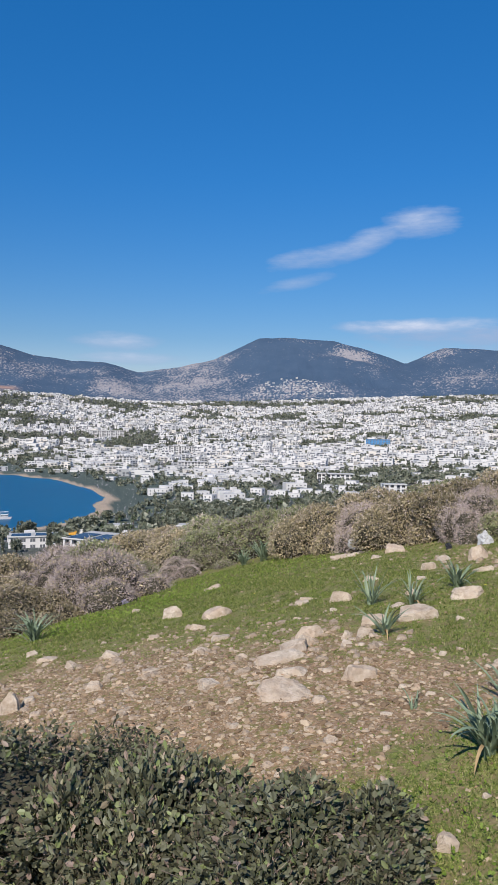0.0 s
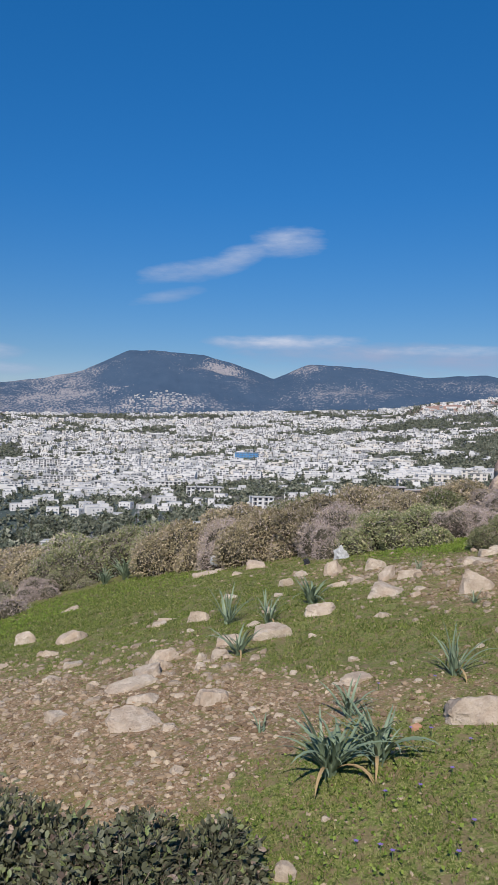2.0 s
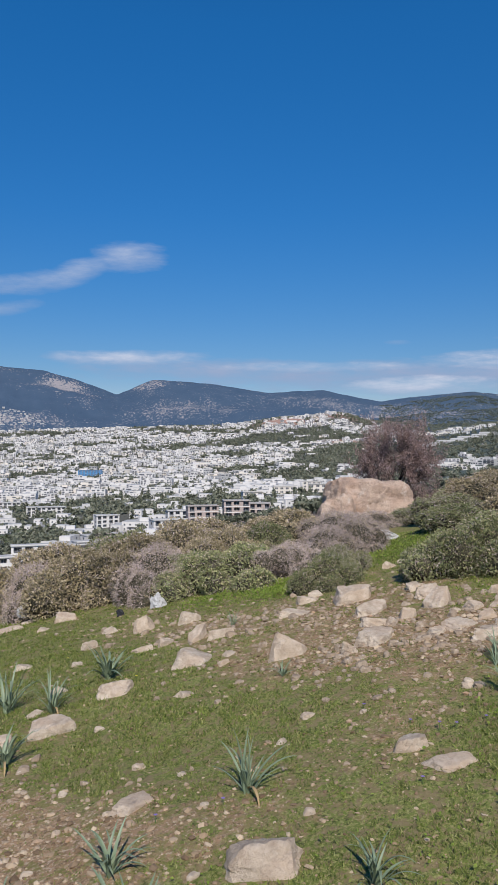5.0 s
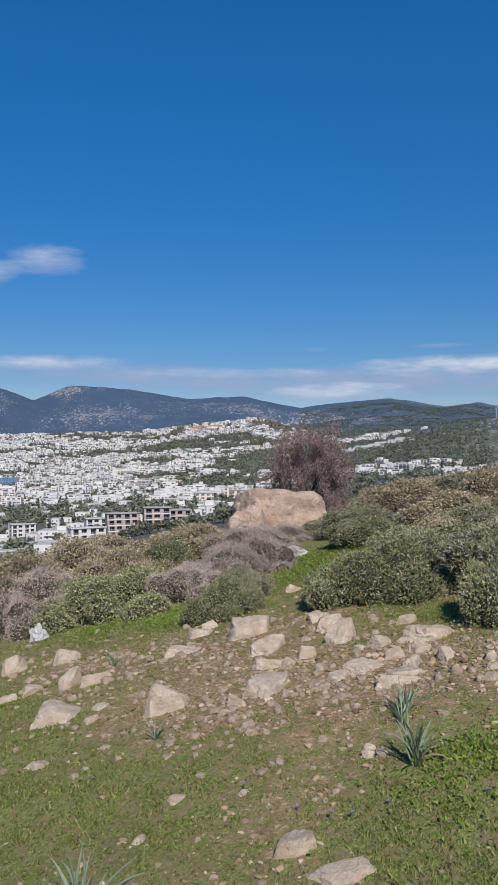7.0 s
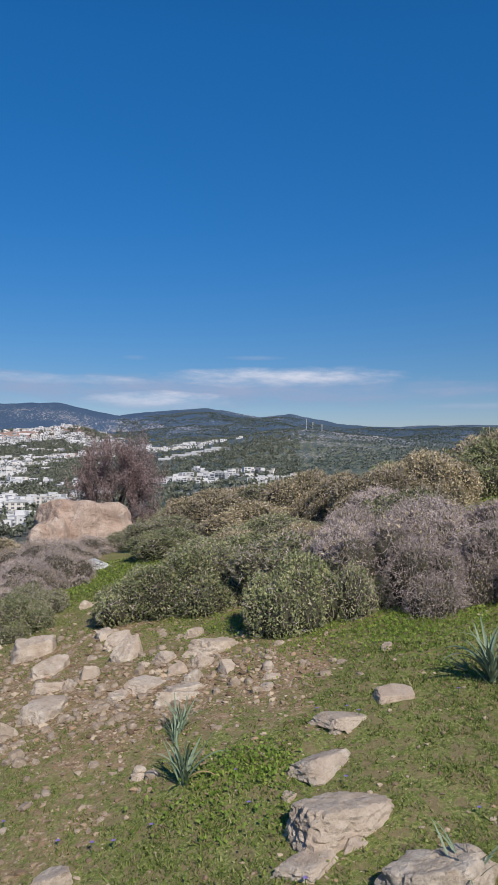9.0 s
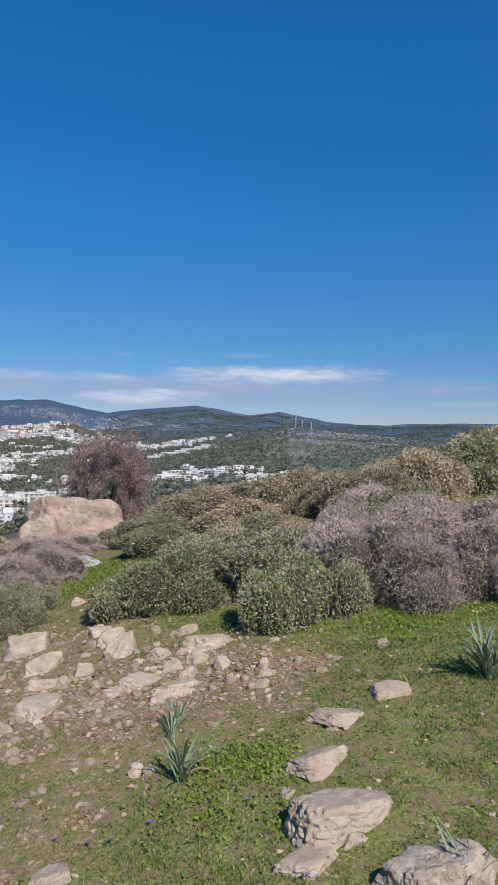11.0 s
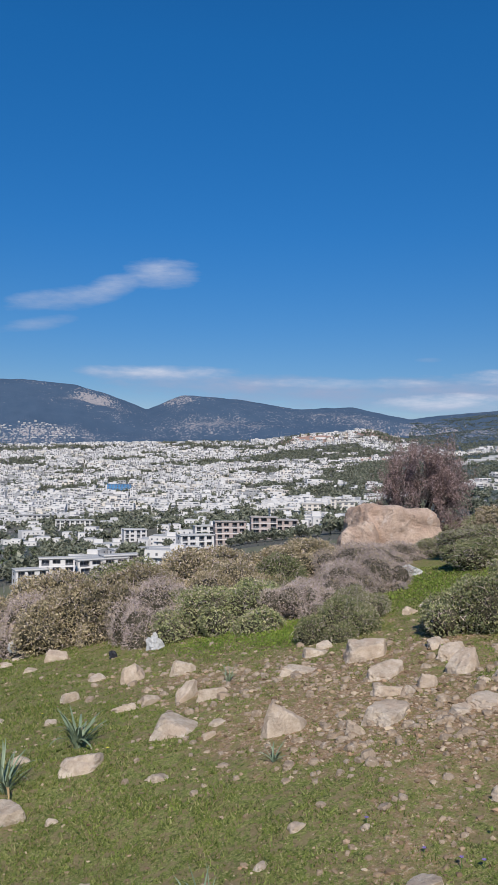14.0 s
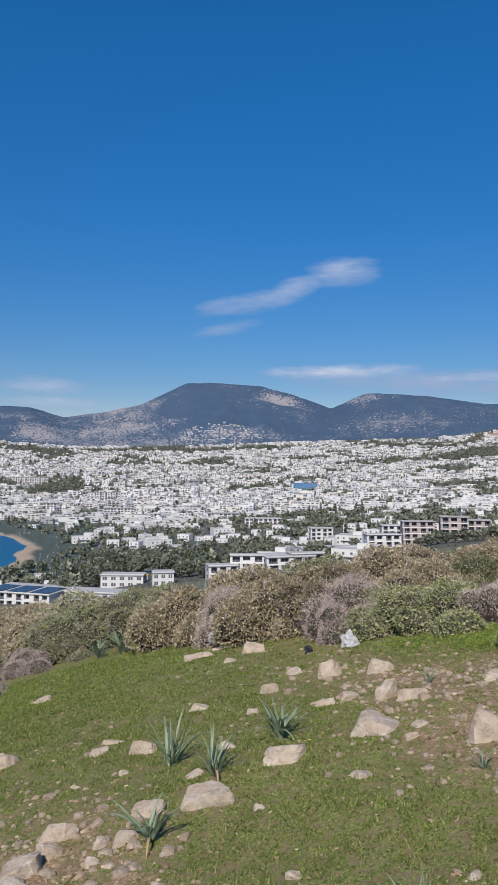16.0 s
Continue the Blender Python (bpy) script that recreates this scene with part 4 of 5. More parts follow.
def strewn_stones():
    """Fist-sized stones strewn over the stony strip; those far from the walk are joined."""
    rng = np.random.default_rng(23)
    spots = []
    for a, b, sx, sy, n in ((-0.7, 5.7, 1.2, 0.9, 520), (0.4, 4.6, 0.8, 0.6, 190), (2.7, 6.5, 0.6, 0.9, 110), (4.1, 5.0, 0.8, 0.6, 330), (1.4, 6.2, 0.8, 0.9, 90), (3.4, 6.7, 0.8, 0.6, 190), (3.3, 4.6, 0.8, 0.5, 190), (0.9, 4.9, 0.5, 0.4, 30), (1.2, 8.2, 1.2, 1.0, 60), (2.8, 8.0, 0.8, 0.7, 60)):
        spots += [(a + sx * rng.normal(), b + sy * rng.normal(), 0.02 + 0.055 * rng.random() ** 3, rng.uniform(0.22, 0.5)) for _ in range(n)]
    spots = [q for q in spots if rng.random() < 1.5 - 1.6 * float(greenness(np.array([q[0]]), np.array([q[1]]))[0])]
    spots.sort(key=lambda q: math.hypot(q[0] - 1.0, q[1] - 0.8))
    for x, y, w, k in spots[:140]:
        stone(x, y, w + 0.0025 * y, (w + 0.0025 * y) * k, RUBBLE if w < 0.045 else None, "fist-sized pale stone lying on bare soil")
    forms = []
    for n in range(14):
        me = small_stone(n, LIMESTONE)
        co, tri = np.empty(len(me.vertices) * 3, np.float32), np.empty(len(me.polygons) * 3, np.int32)
        me.vertices.foreach_get("co", co), me.polygons.foreach_get("vertices", tri)
        forms.append((co.reshape(-1, 3), tri.reshape(-1, 3)))
    pairs = []
    for n, (x, y, w, k) in enumerate(spots[140:]):
        co, tri = forms[n % 14]
        w, t = w + 0.0025 * y, n * 2.4
        q = co * np.array([w, w * rng.uniform(0.7, 1.2), w * k * 2.6])
        q = np.stack([q[:, 0] * math.cos(t) - q[:, 1] * math.sin(t), q[:, 0] * math.sin(t) + q[:, 1] * math.cos(t), q[:, 2]], -1)
        pairs.append((q + np.array([x, y, ground_z(x, y) + 0.25 * w * k]), tri))
    tagged(new("loose_stones", shell("loose_stones", *joined(*pairs), (RUBBLE,))), "loose soil-stained limestone fragments strewn over the slope", "stones", kind="stuff")


strewn_stones()


def pebbles():
    """Loose gravel, thick where the soil is bare."""
    rng = np.random.default_rng(3)
    n = 110000
    r = 1.6 + 10.5 * rng.random(n) ** 0.9
    a = np.radians(np.where(rng.random(n) < 0.86, rng.uniform(-24, 66, n), rng.uniform(66, 336, n)))
    x, y = r * np.sin(a) + 0.4, r * np.cos(a) + 0.3
    keep = rng.random(n) < np.clip(1.15 - 1.3 * greenness(x, y), 0.24, 1) * np.clip(1.1 - r / 16, 0.3, 1)
    x, y, r = x[keep], y[keep], r[keep]
    s = 0.0035 + 0.017 * rng.random(len(x)) ** 5 + 0.0006 * r
    s = s * (1.12 - 0.55 * greenness(x, y))
    bm = bmesh.new()
    bmesh.ops.create_icosphere(bm, subdivisions=1, radius=1.0)
    ball = np.array([v.co for v in bm.verts])
    tri = np.array([[v.index for v in f.verts] for f in bm.faces])
    bm.free()
    m = len(x)
    form = ball[None] * (1 + 0.8 * (rng.random((m, len(ball), 1)) - 0.5)) * np.stack([s * rng.uniform(0.8, 1.5, m), s * rng.uniform(0.7, 1.2, m), s * rng.uniform(0.35, 0.7, m)], -1)[:, None]
    t = rng.uniform(0, 6.283, m)[:, None]
    v = np.stack([form[..., 0] * np.cos(t) - form[..., 1] * np.sin(t), form[..., 0] * np.sin(t) + form[..., 1] * np.cos(t), form[..., 2]], -1)
    v += np.stack([x, y, near_z(x, y) + 0.15 * s], -1)[:, None]
    f = tri[None] + len(ball) * np.arange(m)[:, None, None]
    tagged(new("gravel", shell("gravel", v.reshape(-1, 3), f.reshape(-1, 3), (GRAVEL,))), "loose pale and reddish gravel scattered over bare soil", "gravel", kind="stuff")


def grass():
    rng = np.random.default_rng(5)
    n = 1200000
    r = 1.4 + 11.5 * rng.random(n) ** 0.8
    a = np.radians(np.where(rng.random(n) < 0.86, rng.uniform(-24, 66, n), rng.uniform(66, 336, n)))
    x, y = r * np.sin(a) + 0.4, r * np.cos(a) + 0.3
    g = greenness(x, y)
    patch = soft_noise(x / 0.10, y / 0.10, 77, 3, 0.7)
    keep = rng.random(n) < np.clip(1.1 * g - 0.28 + 2.2 * patch, 0.02, 1)
    x, y, r, g = x[keep], y[keep], r[keep], g[keep]
    m = len(x)
    h = (0.006 + 0.015 * rng.random(m) ** 2) * (0.5 + g) * (0.8 + 0.05 * r)
    broad = rng.random(m) < 0.3
    h = h * np.where(broad, 0.8, 1.05)
    lean = rng.normal(size=(m, 2)) * 0.6
    foot = np.stack([x, y, near_z(x, y) - 0.003], -1)
    t = rng.uniform(0, 6.283, m)
    w = (0.0013 + 0.00048 * r) * rng.uniform(0.7, 1.4, m) * np.where(broad, 1.8, 0.75)
    side = np.stack([np.cos(t) * w, np.sin(t) * w, 0 * t], -1)
    tip = foot + np.stack([lean[:, 0] * h, lean[:, 1] * h, h], -1)
    v = np.stack([foot - side, foot + side, tip], 1).reshape(-1, 3)
    tagged(new("grass", shell("grass", v, np.arange(3 * m).reshape(-1, 3), (GRASS,))), "short sparse spring grass on the stony hillside", "grass", kind="stuff")


def weeds():
    """Fresh low weeds at the feet of the shrubs and along the trodden way."""
    rng = np.random.default_rng(6)
    spots = []
    for x, y, s, n in ((4.1, 8.1, 0.22, 1300), (4.5, 8.4, 0.25, 1100), (3.6, 8.7, 0.25, 700), (5.9, 8.7, 0.5, 900), (6.4, 9.6, 0.4, 700), (6.9, 9.0, 0.5, 500), (5.2, 5.3, 0.35, 700), (5.0, 4.2, 0.25, 300), (5.7, 3.7, 0.35, 900), (6.1, 3.3, 0.4, 700), (3.4, 3.45, 0.12, 250), (3.78, 3.5, 0.10, 700), (3.6, 3.62, 0.09, 300), (5.45, 3.95, 0.22, 800), (5.65, 4.1, 0.16, 600), (6.0, 3.7, 0.2, 600), (5.2, 4.55, 0.14, 300), (5.35, 5.15, 0.2, 500),
                       (3.5, 3.15, 0.14, 150), (0.5, 2.2, 0.3, 700), (-2.2, 9.8, 0.6, 1800), (-1.2, 10.6, 0.5, 1200), (-0.8, 11.6, 0.8, 800), (0.8, 11.4, 0.7, 600), (1.0, 2.5, 0.4, 500), (-2.9, 9.9, 0.5, 400), (7.9, 6.6, 0.5, 500), (12.5, 7.2, 0.8, 700), (1.3, 2.75, 0.25, 300), (2.6, 2.6, 0.4, 400)):
        spots.append(np.stack([x + s * rng.normal(size=n), y + s * rng.normal(size=n)], -1))
    p = np.concatenate(spots)
    m = len(p)
    foot = np.stack([p[:, 0], p[:, 1], near_z(p[:, 0], p[:, 1]) + 0.03 * rng.random(m)], -1)
    along = unit(rng.normal(size=(m, 3)) + np.array([0, 0, 0.9])) * (0.010 + 0.016 * rng.random(m))[:, None] * np.maximum(1, np.hypot(p[:, 0], p[:, 1]) / 7)[:, None]
    wide = unit(np.cross(along, rng.normal(size=(m, 3)))) * (0.004 + 0.005 * rng.random(m))[:, None] * np.maximum(1, np.hypot(p[:, 0], p[:, 1]) / 7)[:, None]
    tagged(new("weeds", shell("weeds", *blades(foot, along, wide), (WEED,))), "fresh bright green weeds at the feet of shrubs", "weeds", kind="stuff")


pebbles(), grass(), weeds()


# ---- strap-leaved plants ----
def strap(bend, wide, mat, seed):
    """A keeled strap leaf one long that rises and arches over along +x."""
    rng = np.random.default_rng(seed)
    n, p, a, v = 9, np.zeros(3), 1.45 - 0.25 * rng.random(), []
    for k in range(n):
        s = k / (n - 1)
        w = wide * min(1.0, 0.55 + 2.5 * s) * (1 - s**2.6) ** 0.8
        up = np.array([-math.sin(a), 0, math.cos(a)])
        v += [p + np.array([0, -w, 0]) + up * w * 0.35, p.copy(), p + np.array([0, w, 0]) + up * w * 0.35]
        p = p + np.array([math.cos(a), 0.06 * math.sin(5 * s + seed), math.sin(a)]) / (n - 1)
        a -= bend / (n - 1) * (0.5 + s)
    q = [(3 * k + c, 3 * k + 3 + c, 3 * k + 4 + c, 3 * k + 1 + c) for k in range(n - 1) for c in (0, 1)]
    return shell("leaf", v, q, (mat,), smooth=True)


STRAPS = [strap(b, w, SQUILL, i) for i, (b, w) in enumerate(((0.8, 0.027), (1.2, 0.031), (1.8, 0.032), (2.4, 0.034), (0.7, 0.025), (1.5, 0.029)))]
SLIM = [strap(b, w, SQUILL, 20 + i) for i, (b, w) in enumerate(((0.5, 0.022), (1.1, 0.025), (1.9, 0.024)))]
DEAD = strap(2.9, 0.035, WITHERED, 31)


def squill(x, y, size, leaves, slim=False, seed=0, dead=0):
    rng = np.random.default_rng(seed)
    label = "tuft of narrow grey-green strap leaves among stones" if slim else "clump of broad arching grey-green strap leaves in turf"
    ob = thing("squill_plant", label, "plant", pose(x, y, ground_z(x, y) - 0.01), "strap-leaved plants")
    for n in range(leaves if slim else leaves * 2):
        s = size * rng.uniform(0.65, 1.1)
        m = pose(*(0.035 * size * rng.normal(size=2)), 0, 0, 0, 360 * n / leaves * 2.4 + rng.uniform(-20, 20)) @ pose(0, 0, 0, rng.uniform(-18, 18), rng.uniform(-16, 22)) @ Matrix.Scale(s, 4)
        part("leaf", (SLIM if slim else STRAPS)[int(rng.integers(0, len(SLIM if slim else STRAPS)))], ob, m=m)
    for n in range(dead):
        part("leaf", DEAD, ob, "withered yellow-brown leaf", pose(0, 0, 0.01, 0, 20, rng.uniform(-140, -40)) @ Matrix.Scale(size * 0.8, 4))


for x, y, size, n, slim, dead in (
    (1.02, 2.98, 0.36, 26, False, 3), (1.24, 2.98, 0.33, 20, False, 1), (1.28, 3.52, 0.25, 11, False, 0), (1.98, 3.76, 0.3, 24, True, 1), (2.08, 2.78, 0.24, 11, False, 1), (1.08, 6.42, 0.4, 26, True, 0), (1.36, 5.98, 0.32, 24, True, 1), (0.98, 5.2, 0.3, 12, False, 1),
    (1.84, 6.4, 0.32, 18, False, 0), (3.13, 6.98, 0.2, 14, True, 0), (2.77, 5.08, 0.15, 6, False, 0)):
    squill(x, y, size, n, slim, int(abs(100 * x + y)), dead)
for x, y, size, n, slim, dead in (
    (0.84, 3.67, 0.16, 4, False, 0), (3.48, 3.68, 0.27, 24, True, 1), (3.78, 4.1, 0.22, 20, True, 0), (3.7, 4.04, 0.2, 14, True, 0), (5.03, 3.05, 0.36, 22, False, 0), (3.64, 2.36, 0.24, 12, True, 0), (-2.75, 9.1, 0.5, 18, False, 0), (-0.12, 13.3, 0.42, 16, False, 0), (0.24, 13.3, 0.52, 24, False, 0)):
    squill(x, y, size, n, slim, int(abs(100 * x + y)), dead)


# ---- flowers ----
def flower(x, y, h, mat, label):
    ob = thing("flower", label, "flower", pose(x, y, ground_z(x, y), 0, 0, 77 * x), "small wild flowers")
    part("stem", (box(-0.0015, -0.0015, 0, 0.0015, 0.0015, h), STEM), ob)
    for n in range(5):
        a = np.radians(72 * n)
        d = np.array([[math.cos(a), math.sin(a), 0.35]])
        v, f = blades(np.array([[0, 0, h]]), d * 0.012, np.array([[-math.sin(a), math.cos(a), 0]]) * 0.005, 0.3)
        part("petal", shell("petal", v, f, (mat,)), ob)


rng = np.random.default_rng(8)
for x, y, s, n in ((1.35, 2.75, 0.22, 9), (0.75, 2.5, 0.2, 4), (1.85, 3.5, 0.25, 3), (2.9, 3.3, 0.3, 4), (3.3, 3.0, 0.3, 3), (4.2, 2.95, 0.35, 7), (3.9, 2.6, 0.2, 3), (3.0, 3.9, 0.25, 4)):
    for k in range(n):
        flower(x + s * rng.normal(), y + s * rng.normal(), float(rng.uniform(0.02, 0.045)), PETAL, "tiny violet wild flower in the grass")
for x, y in ((0.05, 8.6), (1.7, 7.6), (2.0, 6.1)):
    flower(x, y, 0.04, YELLOW, "tiny yellow wild flower in the grass")


# ---- the boulder and the bare tree behind it ----
def boulder(x, y, w, d, h, seed, turn, label, lift=0.25):
    me = stone_mesh("boulder", (w, d, h), seed, SANDSTONE, 6, 9, 0.075, 9, 0.95, 2.2, 0.03, 30)
    ob = tagged(new("boulder", me), label, "boulder")
    ob.matrix_basis = pose(x, y, ground_z(x, y) + h * lift, 0, 0, turn)


boulder(8.85, 14.2, 2.2, 1.75, 2.2, 509, -32, "large weathered reddish sandstone boulder among dry shrubs", 0.0)
boulder(8.0, 13.75, 0.95, 1.0, 1.5, 503, -25, "split-off reddish sandstone block beside the large boulder", 0.0)


def tubes(sticks, sides=4):
    """Tapered sticks: rows of foot, head, radius at each."""
    a, b, ra, rb = (np.array(c, float) for c in zip(*sticks))
    axis = unit(b - a)
    u = unit(np.cross(axis, np.where(np.abs(axis[:, 2:]) > 0.9, [[1.0, 0, 0]], [[0, 0, 1.0]])))
    v = np.cross(axis, u)
    t = np.arange(sides) * 2 * np.pi / sides
    ring = u[:, None] * np.cos(t)[None, :, None] + v[:, None] * np.sin(t)[None, :, None]
    p = np.concatenate([a[:, None] + ring * ra[:, None, None], b[:, None] + ring * rb[:, None, None]], 1)
    k = np.arange(sides)
    q = np.stack([k, (k + 1) % sides, (k + 1) % sides + sides, k + sides], -1)
    return p.reshape(-1, 3), (q[None] + 2 * sides * np.arange(len(a))[:, None, None]).reshape(-1, 4)


def bare_tree(x, y, h, spread, seed, label):
    rng = np.random.default_rng(seed)
    limbs, twig, tips = [], [], []

    def grow(p, d, length, r, level):
        n = 3
        for k in range(n):
            q = p + d * length / n
            (limbs if level < 2 else twig).append((p, q, r, r * 0.82))
            p, r = q, r * 0.82
            d = unit(d + 0.22 * rng.normal(size=3) + np.array([0, 0, 0.06]))
            if level < 4 and (k or level):
                for _ in range(2 if level < 3 else 2):
                    side = unit(d + spread * rng.normal(size=3) + np.array([0, 0, 0.1]))
                    grow(p, side, length * rng.uniform(0.5, 0.72), r * 0.6, level + 1)
            if level >= 3:
                tips.append((p, d))

    for k in range(5):
        grow(np.zeros(3), unit(np.array([0.8 * rng.normal(), 0.8 * rng.normal(), 1.0])), h * 0.5, 0.045, 0)
    ob = thing("tree", label, "tree", pose(x, y, ground_z(x, y) - 0.1) @ Matrix.Diagonal((0.68, 0.68, 1.12, 1)))
    part("trunk", shell("trunk", *tubes(limbs, 6), (BARK,)), ob)
    part("branchwork", shell("branchwork", *tubes(twig, 3), (BARK,)), ob)
    p = np.repeat(np.array([t[0] for t in tips]), 3, 0)
    p = p + 0.03 * rng.normal(size=p.shape)
    along = unit(rng.normal(size=p.shape)) * (0.022 + 0.028 * rng.random(len(p)))[:, None]
    wide = unit(np.cross(along, rng.normal(size=p.shape))) * 0.013
    part("crown", shell("crown", *blades(p, along, wide), (ALMOND,)), ob, "sparse reddish-brown buds and young leaves")


bare_tree(10.35, 15.4, 2.3, 0.72, 2, "small twiggy reddish tree, almost bare, behind a boulder")
bare_tree(9.35, 15.8, 1.0, 0.85, 5, "low bare reddish bush behind a boulder")


# ---- the town ----
def polar(az, r):
    return r * math.sin(radians(az)), r * math.cos(radians(az))


# where the nearer blocks stand
BLOCKS = ((136.6, 408), (156.6, 396.7), (179.2, 408.9), (94, 371.5), (73.1, 376.7), (112.2, 395), (57.4, 369.8), (148, 500), (34.8, 355), (22.6, 349.7), (116, 586), (87, 435), (52.2, 408.9), (-62.6, 341), (-76.6, 344.5), (-48.7, 337.6), (-34.8, 346.3),
          (-111.4, 382.8), (-26.1, 393.2), (-5.2, 358.4), (232, 1326), (-300, 1580), (-180, 1150), (-80, 1060), (-20, 1010), (60, 900), (90, 760), (-120, 1320), (290, 629), (262, 560), (310, 600), (330, 650), (246, 600))


def town_spots():
    """Places of houses and of trees over the valley, by district."""
    rng = np.random.default_rng(12)
    n = 34000
    r = np.sqrt(rng.uniform(350.0**2, 2560.0**2, n))
    az = rng.uniform(-21, 46, n)
    x, y = r * np.sin(np.radians(az)), r * np.cos(np.radians(az))
    # streets: pull places onto rows that follow the slope
    row = 23.0
    r2 = np.round((r + 14 * soft_noise(x / 260, y / 260, 81, 2)) / row) * row + rng.normal(size=n) * 2.4
    x, y = r2 * np.sin(np.radians(az)), r2 * np.cos(np.radians(az))
    r = r2
    z = land_z(x, y)
    wood = soft_noise(x / 120, y / 120, 83, 4) + 0.25 * soft_noise(x / 700, y / 700, 84, 2)
    for a0, r0, wa, wr, k in ((27.6, 1380, 2.8, 230, 1.1), (23.0, 1850, 1.6, 120, 0.6), (31.5, 1500, 2.2, 300, 0.9), (7.0, 1750, 2.6, 60, 0.5), (4.0, 2420, 6, 40, 0.8), (-8, 2420, 7, 50, 0.6), (10.5, 860, 2.5, 60, 0.6), (33, 800, 3, 200, 0.4), (20.5, 1900, 1.2, 160, 0.35), (15, 1450, 2, 40, 0.4), (26.5, 1750, 1.5, 120, 0.4)):
        wood = wood + k * np.exp(-((az - a0) / wa) ** 2 - ((r - r0) / wr) ** 2)
    for a0, r0, wa, wr, k in ((2.0, 1350, 9, 300, 0.5), (-6, 2000, 10, 300, 0.35), (16, 2150, 7, 200, 0.3), (14, 1250, 6, 200, 0.3)):
        wood = wood - k * np.exp(-((az - a0) / wa) ** 2 - ((r - r0) / wr) ** 2)
    dry = shore(x, y) > 24
    park = (az > -13) & (az < 7.5) & (r > 420) & (r < np.where(az > -5, 640, 740))
    front = (r < 352) | ((r < 410) & (az > 17)) | np.any([np.hypot(x - a, y - b) < 20 for a, b in BLOCKS], 0)
    right = az > 31.5
    villas = np.exp(-((az - 38.5) / 3.2) ** 2 - ((r - 1050) / 70) ** 2) + np.exp(-((az - 45.3) / 2.0) ** 2 - ((r - 800) / 40) ** 2) + np.exp(-((az - 30.2) / 2.0) ** 2 - ((r - 2180) / 150) ** 2) + np.exp(-((az - 36) / 3) ** 2 - ((r - 2000) / 70) ** 2)
    chance = np.where(right, 0.75 * villas, np.clip(0.27 - 1.6 * np.maximum(wood, -0.16), 0.015, 0.6))
    chance = np.where(park | (shore(x, y) < 75), 0.03, chance) * dry * ~front * (z > SEA_Z + 1.2)
    quarry = np.exp(-((az - 24.6) / 1.8) ** 2 - ((r - 2330) / 75) ** 2) + np.exp(-((az - 29.3) / 1.7) ** 2 - ((r - 1810) / 45) ** 2) > 0.45
    chance = np.where(quarry, 0.05, chance) * np.where((r < 680) & ~right, 0.6, 1.0)
    house = rng.random(n) < chance
    tree = ~house & dry & ~front & ~quarry & (z > SEA_Z + 1.2) & (rng.random(n) < np.where(right, 0.12 + 0.25 * (soft_noise(x / 200, y / 200, 88, 3) > 0), np.where(park | (shore(x, y) < 75), 0.34, np.clip(0.50 + 1.3 * wood + 0.15 * (r < 680), 0.2, 0.9))))
    # thin out houses that stand in each other
    order = np.argsort(r)
    taken, keep = set(), []
    for k in order:
        if not house[k]:
            continue
        cell = (int(x[k] // 16), int(y[k] // 16))
        if any((cell[0] + a, cell[1] + b) in taken for a in (0,) for b in (0,)):
            continue
        taken.add(cell)
        keep.append(k)
    keep = np.array(keep)
    return (x[keep], y[keep], z[keep], r[keep]), (x[tree], y[tree], z[tree], r[tree])


HOUSES, TREES = town_spots()


def facing(x, y, rng):
    """Turn about z by which a house looks down the slope towards the bay."""
    return -np.arctan2(x, y) + 0.55 * soft_noise(x / 180, y / 180, 91, 2) + 0.3 * rng.normal(size=np.shape(x))


def turned(rows, home, x, y, z, a):
    v, q = boxes(rows)
    h = np.repeat(home, 8)
    c, s = np.cos(a)[h], np.sin(a)[h]
    return np.stack([v[:, 0] * c - v[:, 1] * s + x[h], v[:, 0] * s + v[:, 1] * c + y[h], v[:, 2] + z[h]], -1), q


